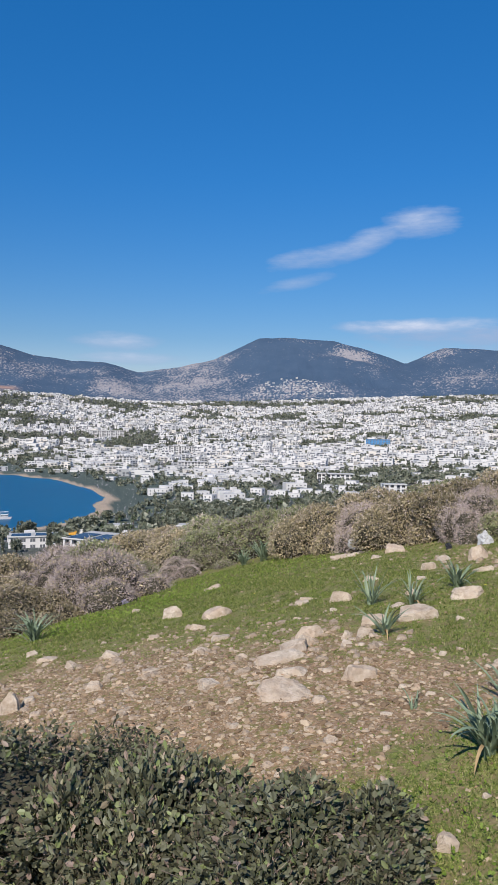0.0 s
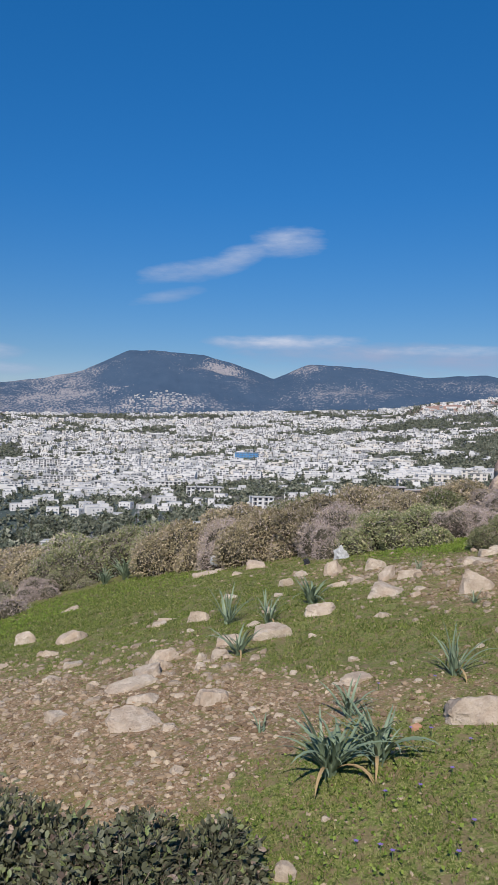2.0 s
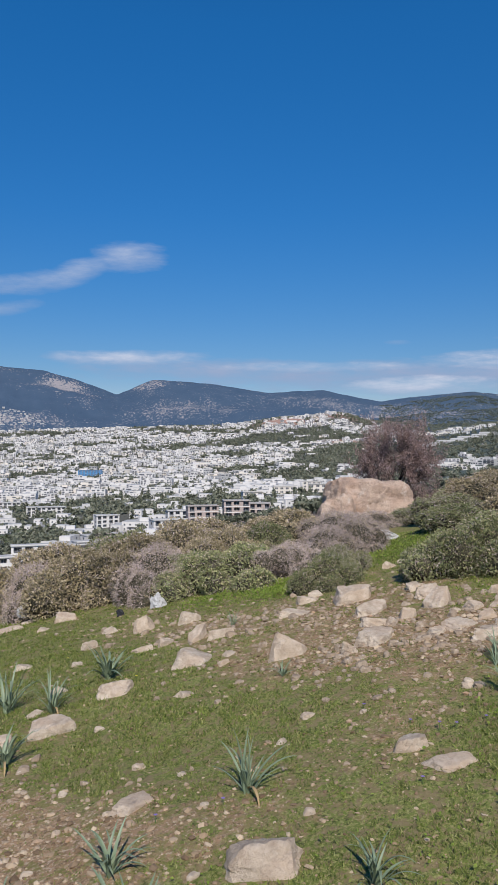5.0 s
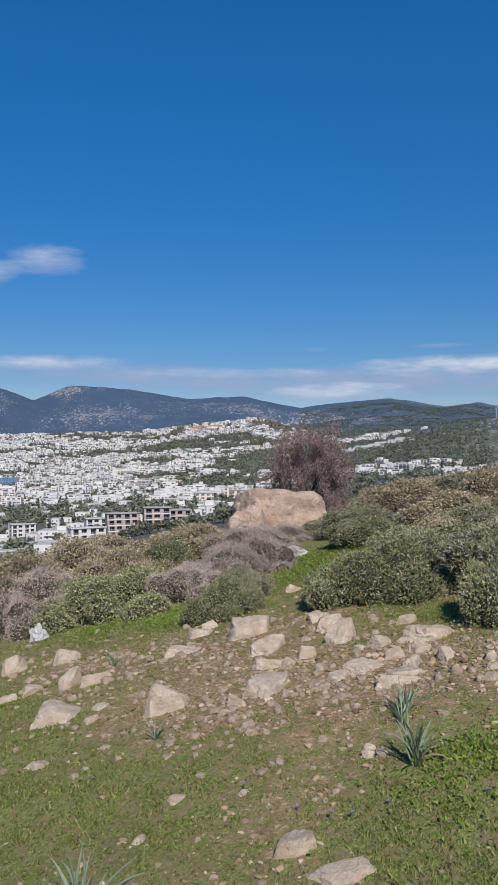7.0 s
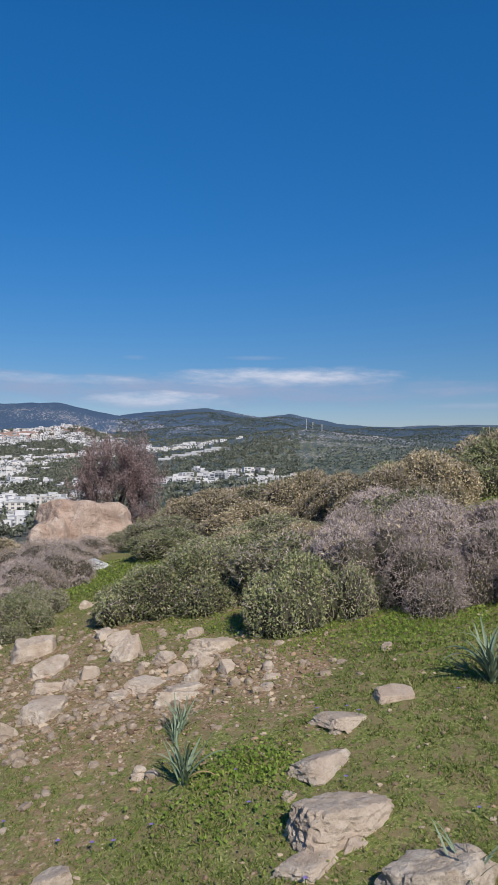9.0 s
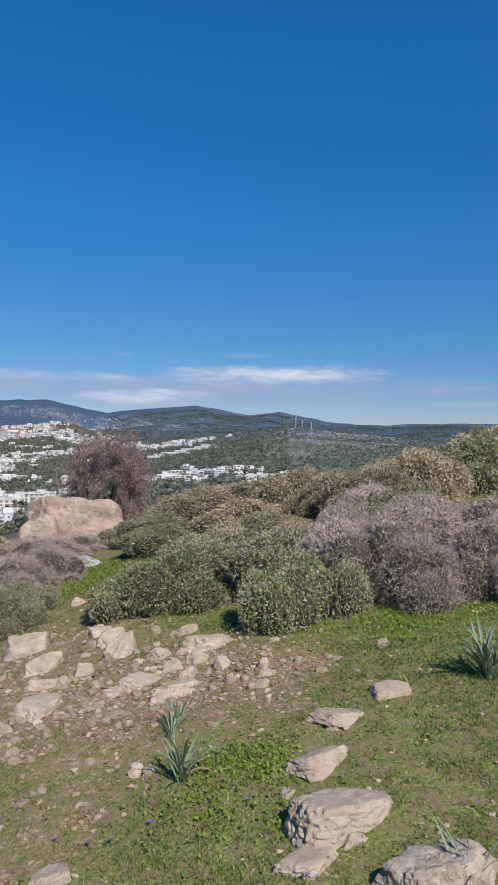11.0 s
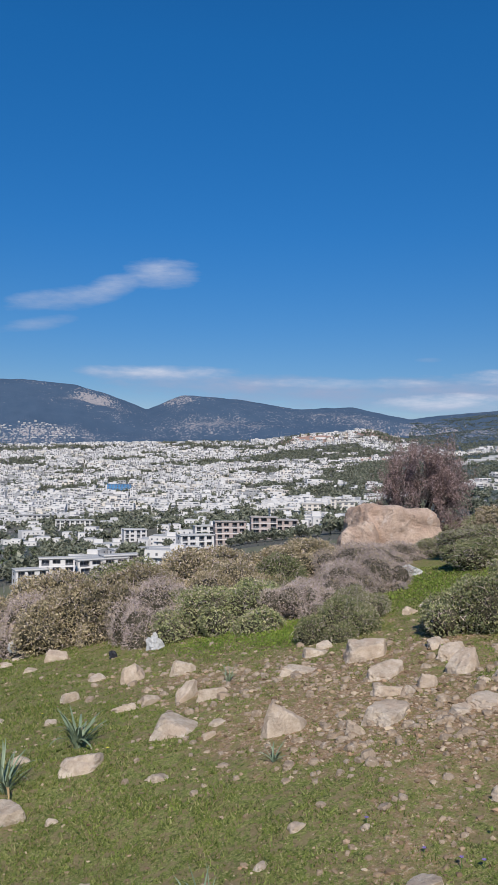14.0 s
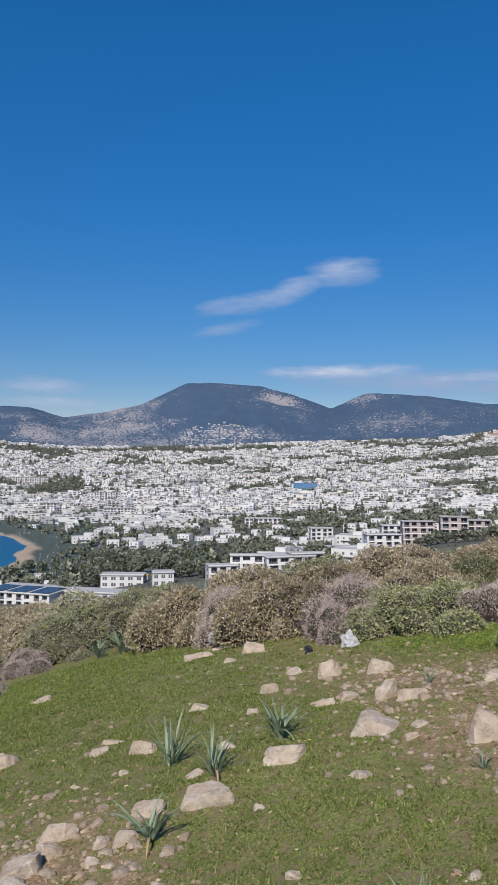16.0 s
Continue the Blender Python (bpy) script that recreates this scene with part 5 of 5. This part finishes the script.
def far_houses(x, y, z, r):
    rng = np.random.default_rng(14)
    n = len(x)
    a = facing(x, y, rng)
    w, d = rng.uniform(9, 20, n) * np.where(rng.random(n) < 0.14, 2.0, 1.0), rng.uniform(8, 13, n)
    floors = rng.choice([1, 1, 1, 2, 2, 2, 3], n)
    h = floors * 2.8 + 0.4
    plain = rng.choice([0, 0, 0, 0, 0, 0, 1, 3], n)
    rows, home, mats = [], [], []
    for k in range(n):
        W, D, H = w[k] / 2, d[k] / 2, h[k]
        rows.append((-W, -D, -4, W, D, H)), home.append(k), mats.append(plain[k])
        rows.append((-W + 0.35, -D + 0.35, H - 0.3, W - 0.35, D - 0.35, H + 0.05)), home.append(k), mats.append(3)
        if k % 3 == 0:
            s = (k % 2) * 2 - 1
            rows.append((min(s * W * 0.2, s * W), -D * 0.2, H, max(s * W * 0.2, s * W), D, H + 2.6)), home.append(k), mats.append(plain[k])
        bays = 2 if W < 5.5 else 3
        for f in range(floors[k]):
            for b in range(bays):
                if rng.random() < 0.2:
                    continue
                cx = (b + 0.5) / bays * 2 * W - W
                bw = W / bays * rng.uniform(0.4, 0.85)
                z0 = f * 2.8 + 0.5
                rows.append((cx - bw, -D - 0.08, z0, cx + bw, -D + 0.2, z0 + rng.uniform(1.5, 2.1))), home.append(k), mats.append(2)
            if k % 2:
                rows.append((-W - 0.08, -1.4, f * 3 + 0.9, -W + 0.2, 1.0, f * 3 + 2.3)), home.append(k), mats.append(2)
                rows.append((W - 0.2, -1.4, f * 3 + 0.9, W + 0.08, 1.0, f * 3 + 2.3)), home.append(k), mats.append(2)
            elif f and k % 4 == 0:
                rows.append((-W * 0.9, -D - 1.4, f * 3 - 0.1, W * 0.9, -D, f * 3 + 0.15)), home.append(k), mats.append(plain[k])
    mats = np.array(mats)
    v, q = turned(np.array(rows), np.array(home), x, y, z, a)
    face = np.tile(np.arange(6), len(mats))
    shown = (np.repeat(mats, 6) != 2) & (face != 5) | (np.repeat(mats, 6) == 2) & np.isin(face, (0, 1, 3))
    tagged(new("far_houses", shell("far_houses", v, q[shown], (WHITE, CREAM, GLASS, ROOF, STONE_WALL), np.repeat(mats, 6)[shown])), "crowded white flat-roofed houses climbing the far slope", "houses", kind="stuff")


def house_meshes(w, d, floors, bays):
    """Shared meshes of one kind of near house: walls, roof, upper room, window, balcony."""
    H, W, D = floors * 3.0 + 0.4, w / 2, d / 2
    made = {}

    def keep(name, rows, mat):
        v, q = boxes(rows)
        made[name] = shell(name, v, q, (mat,))

    keep("wall", [(-W, -D, -4, W, D, H)], WHITE)
    keep("roof", [(-W + 0.3, -D + 0.3, H - 0.3, W - 0.3, D - 0.3, H + 0.06)], ROOF)
    keep("roof_room", [(W * 0.15, -D * 0.1, H + 0.03, W * 0.8, D * 0.8, H + 2.5)], WHITE)
    keep("window", [(-0.55, -0.12, 0, 0.55, 0.12, 1.25)], GLASS)
    keep("balcony", [(-W * 0.6, -1.5, -0.12, W * 0.6, 0, 0.12), (-W * 0.6, -1.5, 0.12, W * 0.6, -1.42, 0.95)], WHITE)
    return made, H, W, D, floors, bays


def near_houses(x, y, z):
    rng = np.random.default_rng(15)
    kinds = [house_meshes(*k) for k in ((11, 9, 2, 3), (16, 10, 1, 4), (9, 9, 2, 2), (20, 10, 2, 5), (12, 11, 1, 3))]
    a = facing(x, y, rng)
    first = {}
    for k in range(len(x)):
        n = int(rng.integers(0, len(kinds)))
        m = pose(x[k], y[k], z[k], 0, 0, math.degrees(a[k]))
        if n in first:
            copy_thing(first[n], m)
            continue
        made, H, W, D, floors, bays = kinds[n]
        ob = thing("house", "white plastered flat-roofed house of %s" % ("one storey", "two storeys", "three storeys")[floors - 1], "house", m, "houses of the town")
        part("wall", made["wall"], ob), part("roof", made["roof"], ob, "grey flat roof")
        if n % 2:
            part("roof_room", made["roof_room"], ob)
        for f in range(floors):
            for b in range(bays):
                part("window", made["window"], ob, m=pose((b + 0.5) / bays * 2 * W - W, -D, f * 3 + 0.75))
            if f == 1:
                part("balcony", made["balcony"], ob, m=pose(0, -D, f * 3))
            part("window", made["window"], ob, m=pose(W, 0, f * 3 + 0.75, 0, 0, 90))
        first[n] = ob


NEAR = 270
near_houses(*(c[:NEAR] for c in HOUSES[:3]))
far_houses(*(c[NEAR:] for c in HOUSES))


def block(name, label, x, y, turn, w, d, floors, mat, bays, setback=0.0, balcony=True, panels=0):
    """A nearer block: body, storey slabs, deep dark bays, parapet, roof, panels."""
    ob = thing(name, label, "building", pose(x, y, ground_z(x, y) - 0.3, 0, 0, turn))
    W, D = w / 2, d / 2
    for f in range(floors):
        back, z0 = setback * f, f * 3.2
        front = -D + back
        deep = 1.7 if balcony else 0.0
        part("storey", (box(-W, front + deep, z0 - (5 if f == 0 else 0), W, D, z0 + 3.2), mat), ob)
        for b in range(bays):
            cx, bw = (b + 0.5) / bays * w - W, w / bays * (0.40 if balcony else 0.26)
            pane = part("window", (box(cx - bw, front + deep - 0.05, z0 + (0.2 if balcony else 0.8), cx + bw, front + deep + 0.3, z0 + 2.5), GLASS), ob)
            part("mullion", (box(cx - 0.1, front + deep - 0.09, z0 + (0.2 if balcony else 0.8), cx + 0.1, front + deep, z0 + 2.5), WHITE), pane, "white window bar")
            if balcony:
                part("railing", (box(cx - bw, front + 0.05, z0 + 0.2, cx + bw, front + 0.15, z0 + 1.0), mat if b % 2 else GLASS), ob)
        if balcony:
            part("floor_slab", (box(-W, front, z0 - 0.2, W, front + deep, z0 + 0.2), WHITE), ob, "pale projecting floor slab")
            part("floor_slab", (box(-W, front, z0 + 2.8, W, front + deep, z0 + 3.0), mat), ob)
            for b in range(bays + 1):
                cx = b / bays * w - W
                wide = 0.7 if b % 2 else 1.1
                part("pier", (box(max(cx - wide, -W), front - 0.05, z0 + 0.2, min(cx + wide, W), front + deep, z0 + 2.8), mat), ob)
        for side in (-1, 1):
            part("window", (box(side * W - 0.06, -1, z0 + 0.8, side * W + 0.06, 1.2, z0 + 2.3), GLASS), ob)
    H, back = floors * 3.2, setback * (floors - 1)
    part("roof", (box(-W - 0.3, -D + back - 0.6, H, W + 0.3, D + 0.3, H + 0.3), ROOF), ob, "flat grey-white roof")
    part("parapet", (box(-W - 0.3, -D + back - 0.6, H + 0.3, W + 0.3, -D + back - 0.4, H + 0.7), mat), ob)
    if panels:
        for k in range(panels):
            cx = (k + 0.5) / panels * w - W
            part("solar_panel", (box(cx - w / panels * 0.4, -D + 1, H + 0.5, cx + w / panels * 0.4, D - d * 0.3, H + 0.62), PANEL), ob, "dark solar panels", pose(0, 0, 0, 0, 0, 0))


PINK = "terraced apartment block in pinkish stone with deep balconies"
LONG = "long low white terrace of houses with dark balconies"
for x, y, turn, w, floors, bays, back in ((136.6, 408, -8, 18, 4, 4, 1.4), (154.6, 400.7, -14, 15, 4, 3, 1.0), (172.2, 408.9, -18, 13, 3, 3, 0.8)):
    block("apartment_block", PINK, x, y, turn, w, 12, floors, STONE_WALL, bays, back)
for x, y, turn, w, floors, bays, back in ((94, 371.5, 6, 27, 2, 4, 1.5), (73.1, 376.7, 10, 30, 2, 5, 1.5), (112.2, 395, 2, 19, 3, 4, 0.5), (57.4, 369.8, 12, 26, 2, 4, 1.5), (148, 500, -6, 14, 3, 3, 0), (34.8, 355, -4, 16, 3, 3, 1.5), (22.6, 349.7, 8, 14, 2, 3, 1.0), (116, 586, 0, 18, 3, 4, 0), (87, 435, 12, 30, 2, 6, 0), (52.2, 408.9, 5, 22, 2, 4, 0)):
    block("terrace_house", LONG, x, y, turn, w, 10, floors, WHITE, bays, back)
for x, y, turn, w, floors, bays in ((290, 629, -20, 20, 3, 4), (262, 560, -20, 18, 2, 4), (310, 600, -24, 16, 3, 3), (330, 650, -30, 18, 3, 4), (246, 600, -12, 18, 3, 3)):
    block("apartment_house", "cream plastered apartment house with rows of windows", x, y, turn, w, 11, floors, CREAM, bays, 0, False)
block("hotel", "long white hotel wing with solar panels on its roof", -67, 356, -22, 36, 24, 2, WHITE, 8, 0, True, 3)
block("hotel", "low white hotel wing with a flat roof", -34.8, 346.3, -18, 26, 12, 1, WHITE, 6, 0, False, 0)
block("hotel", "white hotel pavilion with a flat roof by the beach", -111.4, 382.8, 14, 24, 13, 2, WHITE, 5, 0, False, 2)
block("hotel", "white two-storey guest house beside the park", -26.1, 393.2, -6, 22, 10, 2, WHITE, 5, 0, False, 0)
block("hotel", "white two-storey guest house with dark windows", -5.2, 358.4, 4, 10, 9, 2, WHITE, 3, 0, False, 0)
block("office_building", "wide office building with a bright blue facade", 232, 1326, -9, 42, 16, 4, BLUE, 8, 0, False, 0)
for x, y, turn, w, floors, bays in ((-300, 1580, 14, 66, 5, 14), (-180, 1150, 8, 50, 3, 10), (-80, 1060, 4, 42, 3, 9), (-20, 1010, 2, 40, 2, 8), (60, 900, -3, 44, 3, 9), (90, 760, -6, 38, 3, 8), (-120, 1320, 4, 46, 4, 10)):
    block("hotel", "large white hotel with long rows of windows", x, y, turn, w, 14, floors, WHITE, bays, 0, True, 0)


def awning(x, y, w, d, h, mat, label):
    ob = thing("awning", label, "awning", pose(x, y, ground_z(x, y), 0, 0, 10))
    part("canopy", (box(-w / 2, -d / 2, h, w / 2, d / 2, h + 0.3, 0.1), mat), ob)
    for a in (-1, 1):
        for b in (-1, 1):
            part("post", (box(a * w * 0.45 - 0.1, b * d * 0.45 - 0.1, -1, a * w * 0.45 + 0.1, b * d * 0.45 + 0.1, h), WHITE), ob)


awning(-21, 409, 14, 6, 3.5, ORANGE, "bright orange awning on posts beside the park")
awning(-97, 402, 7, 12, 5.5, ORANGE, "bright yellow-orange canopy beside the hotel")


def greenhouses():
    for k in range(9):
        x, y = polar(36.3 + 0.5 * k, 1560 + 26 * (k % 3) + 10 * k)
        ob = thing("greenhouse", "long pale plastic greenhouse in the valley", "greenhouse", pose(x, y, ground_z(x, y) + 1, 0, 0, -52 + 3 * (k % 2)), "greenhouses")
        bm = bmesh.new()
        bmesh.ops.create_cone(bm, cap_ends=True, segments=12, radius1=6, radius2=6, depth=60)
        bmesh.ops.rotate(bm, cent=(0, 0, 0), matrix=Matrix.Rotation(radians(90), 3, "Y"), verts=bm.verts)
        bmesh.ops.scale(bm, vec=(1, 1, 0.7), verts=bm.verts)
        part("cover", (bm, ROOF), ob)


greenhouses()


# ---- trees of the valley ----
def leaf_cloud(rng, n, size, sx, sz, narrow=False):
    p = unit(rng.normal(size=(n, 3))) * (rng.random((n, 1)) ** 0.4)
    p *= 1 + 0.35 * soft_noise(p[:, :1] * 2.3 + 9, p[:, 1:2] * 2.3 + p[:, 2:] * 1.7, int(rng.integers(0, 99)), 2)
    taper = np.clip(1.05 - (p[:, 2:] + 1) / 2, 0.08, 1) if narrow else 1.0
    p = p * np.array([sx, sx, sz]) * np.concatenate([np.ones((n, 2)) * taper, np.ones((n, 1))], 1)
    along = unit(rng.normal(size=(n, 3))) * (size * rng.uniform(0.6, 1.3, n))[:, None]
    wide = unit(np.cross(along, rng.normal(size=(n, 3)))) * (size * 0.4)
    return p, along, wide


def tree_meshes(seed, kind):
    rng = np.random.default_rng(seed)
    if kind == "cypress":
        p, a, w = leaf_cloud(rng, 420, 1.1, 1.7, 5.5, True)
        h, trunk = 6.0, [((0, 0, -2), (0, 0, 6), 0.25, 0.1)]
    else:
        p, a, w = leaf_cloud(rng, 380, 1.7, 3.6 + rng.random(), 2.7 + rng.random())
        h = 5.2
        trunk = [((0, 0, -2), (0.2, 0.1, 3.2), 0.35, 0.22)] + [((0.2, 0.1, 3.0), tuple(rng.normal(size=3) * 1.6 + np.array([0, 0, 5.0])), 0.16, 0.05) for _ in range(5)]
    return shell("crown", *slivers(p + np.array([0, 0, h]), a, 1.3 * w), (TREE_LEAF,)), shell("trunk", *tubes(trunk, 6), (BARK,))


KINDS = [(tree_meshes(60 + k, "broad"), "dark green broad-crowned tree among the houses") for k in range(4)] + [(tree_meshes(70 + k, "cypress"), "slim dark green cypress among the houses") for k in range(2)]


def palm_meshes(seed):
    rng = np.random.default_rng(seed)
    stem = [((0, 0, -2), (0.1, 0, 6.5), 0.3, 0.22)]
    fs = []
    for k in range(26):
        a, e = rng.uniform(0, 6.283), rng.uniform(-0.5, 1.1)
        d = np.array([math.cos(a) * math.cos(e), math.sin(a) * math.cos(e), math.sin(e)])
        p0 = np.array([0.1, 0, 6.5])
        mid = p0 + d * 1.6
        side = np.array([-math.sin(a), math.cos(a), 0]) * 0.35
        fs.append((p0, d * 1.6 + np.array([0, 0, 0.1]), side)), fs.append((mid, d * 1.2 + np.array([0, 0, -0.9]), side))
    p, al, w = (np.array(c) for c in zip(*fs))
    return shell("crown", *blades(p, al, w), (PALM_LEAF,)), shell("trunk", *tubes(stem, 6), (BARK,))


PALMS = [palm_meshes(80), palm_meshes(81)]


def town_tree(x, y, size, meshes, label, name="tree"):
    ob = thing(name, label, "tree", pose(x, y, ground_z(x, y), 0, 0, 57 * x) @ Matrix.Scale(size, 4), "trees of the valley")
    part("trunk", meshes[1], ob), part("crown", meshes[0], ob)


def valley_trees():
    rng = np.random.default_rng(16)
    x, y, z, r = TREES
    order = np.argsort(r)
    for k in order[:230]:
        m, label = KINDS[int(rng.choice([0, 1, 2, 3, 0, 1, 2, 3, 4, 5]))]
        town_tree(x[k], y[k], float(rng.uniform(0.7, 1.35)), m, label)
    for k in range(56):
        px, py = polar(rng.uniform(-12, 7), rng.uniform(430, 590))
        if shore(np.array([px]), np.array([py]))[0] > 25:
            town_tree(px, py, float(rng.uniform(0.8, 1.2)), PALMS[k % 2], "tall palm with a ragged crown in the beach park", "palm")
    for k in range(11):
        px, py = polar(18.6 + 0.66 * k, 388 + 1.2 * k)
        town_tree(px, py, 0.62 + 0.1 * (k % 3), KINDS[k % 4][0], "round clipped street tree beside the road")
    rest = order[230:]
    ps, als, ws = [], [], []
    for k in rest:
        narrow = rng.random() < 0.12
        p, a, w = leaf_cloud(rng, 34, 2.7, 1.6 if narrow else rng.uniform(2.8, 5.4), 5.0 if narrow else rng.uniform(2.0, 3.6), narrow)
        ps.append(p + np.array([x[k], y[k], z[k] + (5 if narrow else 3.0)])), als.append(a), ws.append(w)
    tagged(new("far_woods", shell("far_woods", *slivers(np.concatenate(ps), np.concatenate(als), 1.3 * np.concatenate(ws)), (TREE_LEAF,))), "dark green trees scattered between distant houses", "trees", kind="stuff")


valley_trees()


def hill_scrub():
    """Bushes dotted over the bare valley sides and the slope below the meadow."""
    rng = np.random.default_rng(17)
    n = 30000
    r = np.concatenate([np.sqrt(rng.uniform(800.0**2, 3700.0**2, n)), rng.uniform(24, 420, 3500)])
    az = np.concatenate([rng.uniform(32, 63, n), rng.uniform(-22, 64, 3500)])
    x, y = r * np.sin(np.radians(az)), r * np.cos(np.radians(az))
    keep = (soft_noise(x / 120, y / 120, 95, 3) > -0.3) | (r < 420)
    x, y, r = x[keep], y[keep], r[keep]
    z = land_z(x, y)
    ps, als, ws = [], [], []
    for k in range(len(x)):
        s = 0.75 if r[k] < 420 else rng.uniform(1.5, 3.2) * (1 + 0.5 * (r[k] > 2400))
        p, a, w = leaf_cloud(rng, 30 if r[k] < 420 else 11, s * (0.5 if r[k] < 420 else 0.8), s * rng.uniform(0.7, 1.2), s * 0.6)
        ps.append(p + np.array([x[k], y[k], z[k] + s * 0.3])), als.append(a), ws.append(w)
    tagged(new("scrub", shell("scrub", *slivers(np.concatenate(ps), np.concatenate(als), 1.3 * np.concatenate(ws)), (SCRUB_LEAF,))), "low dark scrub dotted over the valley sides", "scrub", kind="stuff")


hill_scrub()


# ---- masts, a boat, litter ----
def mast(az, r, h):
    x, y = polar(az, r)
    ob = thing("radio_mast", "tall thin radio mast on a hill", "mast", pose(x, y, ground_z(x, y)), "radio masts")
    part("pole", shell("pole", *tubes([((0, 0, -2), (0, 0, h), 1.1, 0.5)], 6), (ROOF,)), ob)
    for k in range(3):
        part("antenna", (box(-1.6, -0.3, h * (0.6 + 0.14 * k), 1.6, 0.3, h * (0.6 + 0.14 * k) + 2.5), ROOF), ob)


def terrace_homes():
    """Rows of small pinkish holiday homes on the knoll under the mountain."""
    rng = np.random.default_rng(19)
    rows = []
    for k in range(9):
        for j in range(26):
            az = 0.4 + 6.6 * j / 26 + 0.06 * rng.normal()
            if rng.random() < 0.45 or abs(az - 3.3) > 3.4 - 0.22 * k:
                continue
            x, y = polar(az, 2675 + 26 * k)
            z, w = ground_z(x, y), rng.uniform(2.5, 5)
            rows.append((x - w, y - 4, z - 4, x + w, y + 4, z + 2.6))
    v, q = boxes(rows)
    tagged(new("terrace_homes", shell("terrace_homes", v, q, (ROOF,))), "rows of small pinkish holiday homes on a terraced knoll", "houses", kind="stuff")


terrace_homes()
mast(46.6, 1960, 28), mast(47.1, 1970, 20), mast(47.8, 1950, 17)


def boat(x, y):
    ob = thing("boat", "small white double-decked ferry boat on the bay", "boat", pose(x, y, SEA_Z, 0, 0, 20))
    bm = box(-4.5, -1.8, -0.4, 4.5, 1.8, 1.6)
    for v in bm.verts:
        if v.co.x > 0:
            v.co.y *= 0.4
        if v.co.z < 0:
            v.co *= 0.85
    part("hull", (bm, WHITE), ob)
    part("cabin", (box(-3.6, -1.4, 1.6, 2.0, 1.4, 3.6, 0.15), WHITE), ob)
    part("window", (box(-3.3, -1.46, 2.3, 1.7, 1.46, 3.1), GLASS), ob)
    part("canopy", (box(-3.8, -1.5, 5.4, 2.2, 1.5, 5.6), WHITE), ob)
    for a in (-3.4, 1.8):
        for b in (-1.3, 1.3):
            part("post", (box(a - 0.08, b - 0.08, 3.6, a + 0.08, b + 0.08, 5.4), WHITE), ob)


boat(*polar(-18.2, 590))


def litter(name, x, y, z, w, h, mat, label, seed):
    me = stone_mesh(name, (w * 1.3, w, h * 2), seed, mat, 4, 5, 0.3, 12)
    ob = tagged(new(name, me), label, "litter")
    ob.matrix_basis = pose(x, y, z, 10, 15, 40 * seed)


litter("plastic_bag", 3.04, 9.35, ground_z(3.04, 9.35) + 0.05, 0.12, 0.1, PLASTIC, "crumpled white plastic bag lying before the shrubs", 3)
litter("plastic_bottle", 3.06, 9.42, ground_z(3.06, 9.4) + 0.1, 0.06, 0.07, PLASTIC, "dented white plastic container leaning on a shrub", 4)
litter("plastic_bag", 2.6, 9.45, ground_z(2.6, 9.45) + 0.02, 0.075, 0.06, BLACK, "crumpled black plastic bag under the shrubs", 5)
litter("plastic_wrapper", -1.95, 11.1, ground_z(-1.95, 11.1) + 0.05, 0.10, 0.05, PURPLE, "crumpled violet plastic wrapper at the foot of a shrub", 6)
litter("plastic_scrap", 1.6, 11.5, ground_z(1.6, 11.5) + 0.18, 0.09, 0.08, PLASTIC, "small white plastic scrap caught in a shrub", 7)
litter("plastic_bag", 6.95, 10.3, ground_z(6.95, 10.3) + 0.06, 0.2, 0.08, PLASTIC, "pale bluish plastic bag caught beside the path", 8)
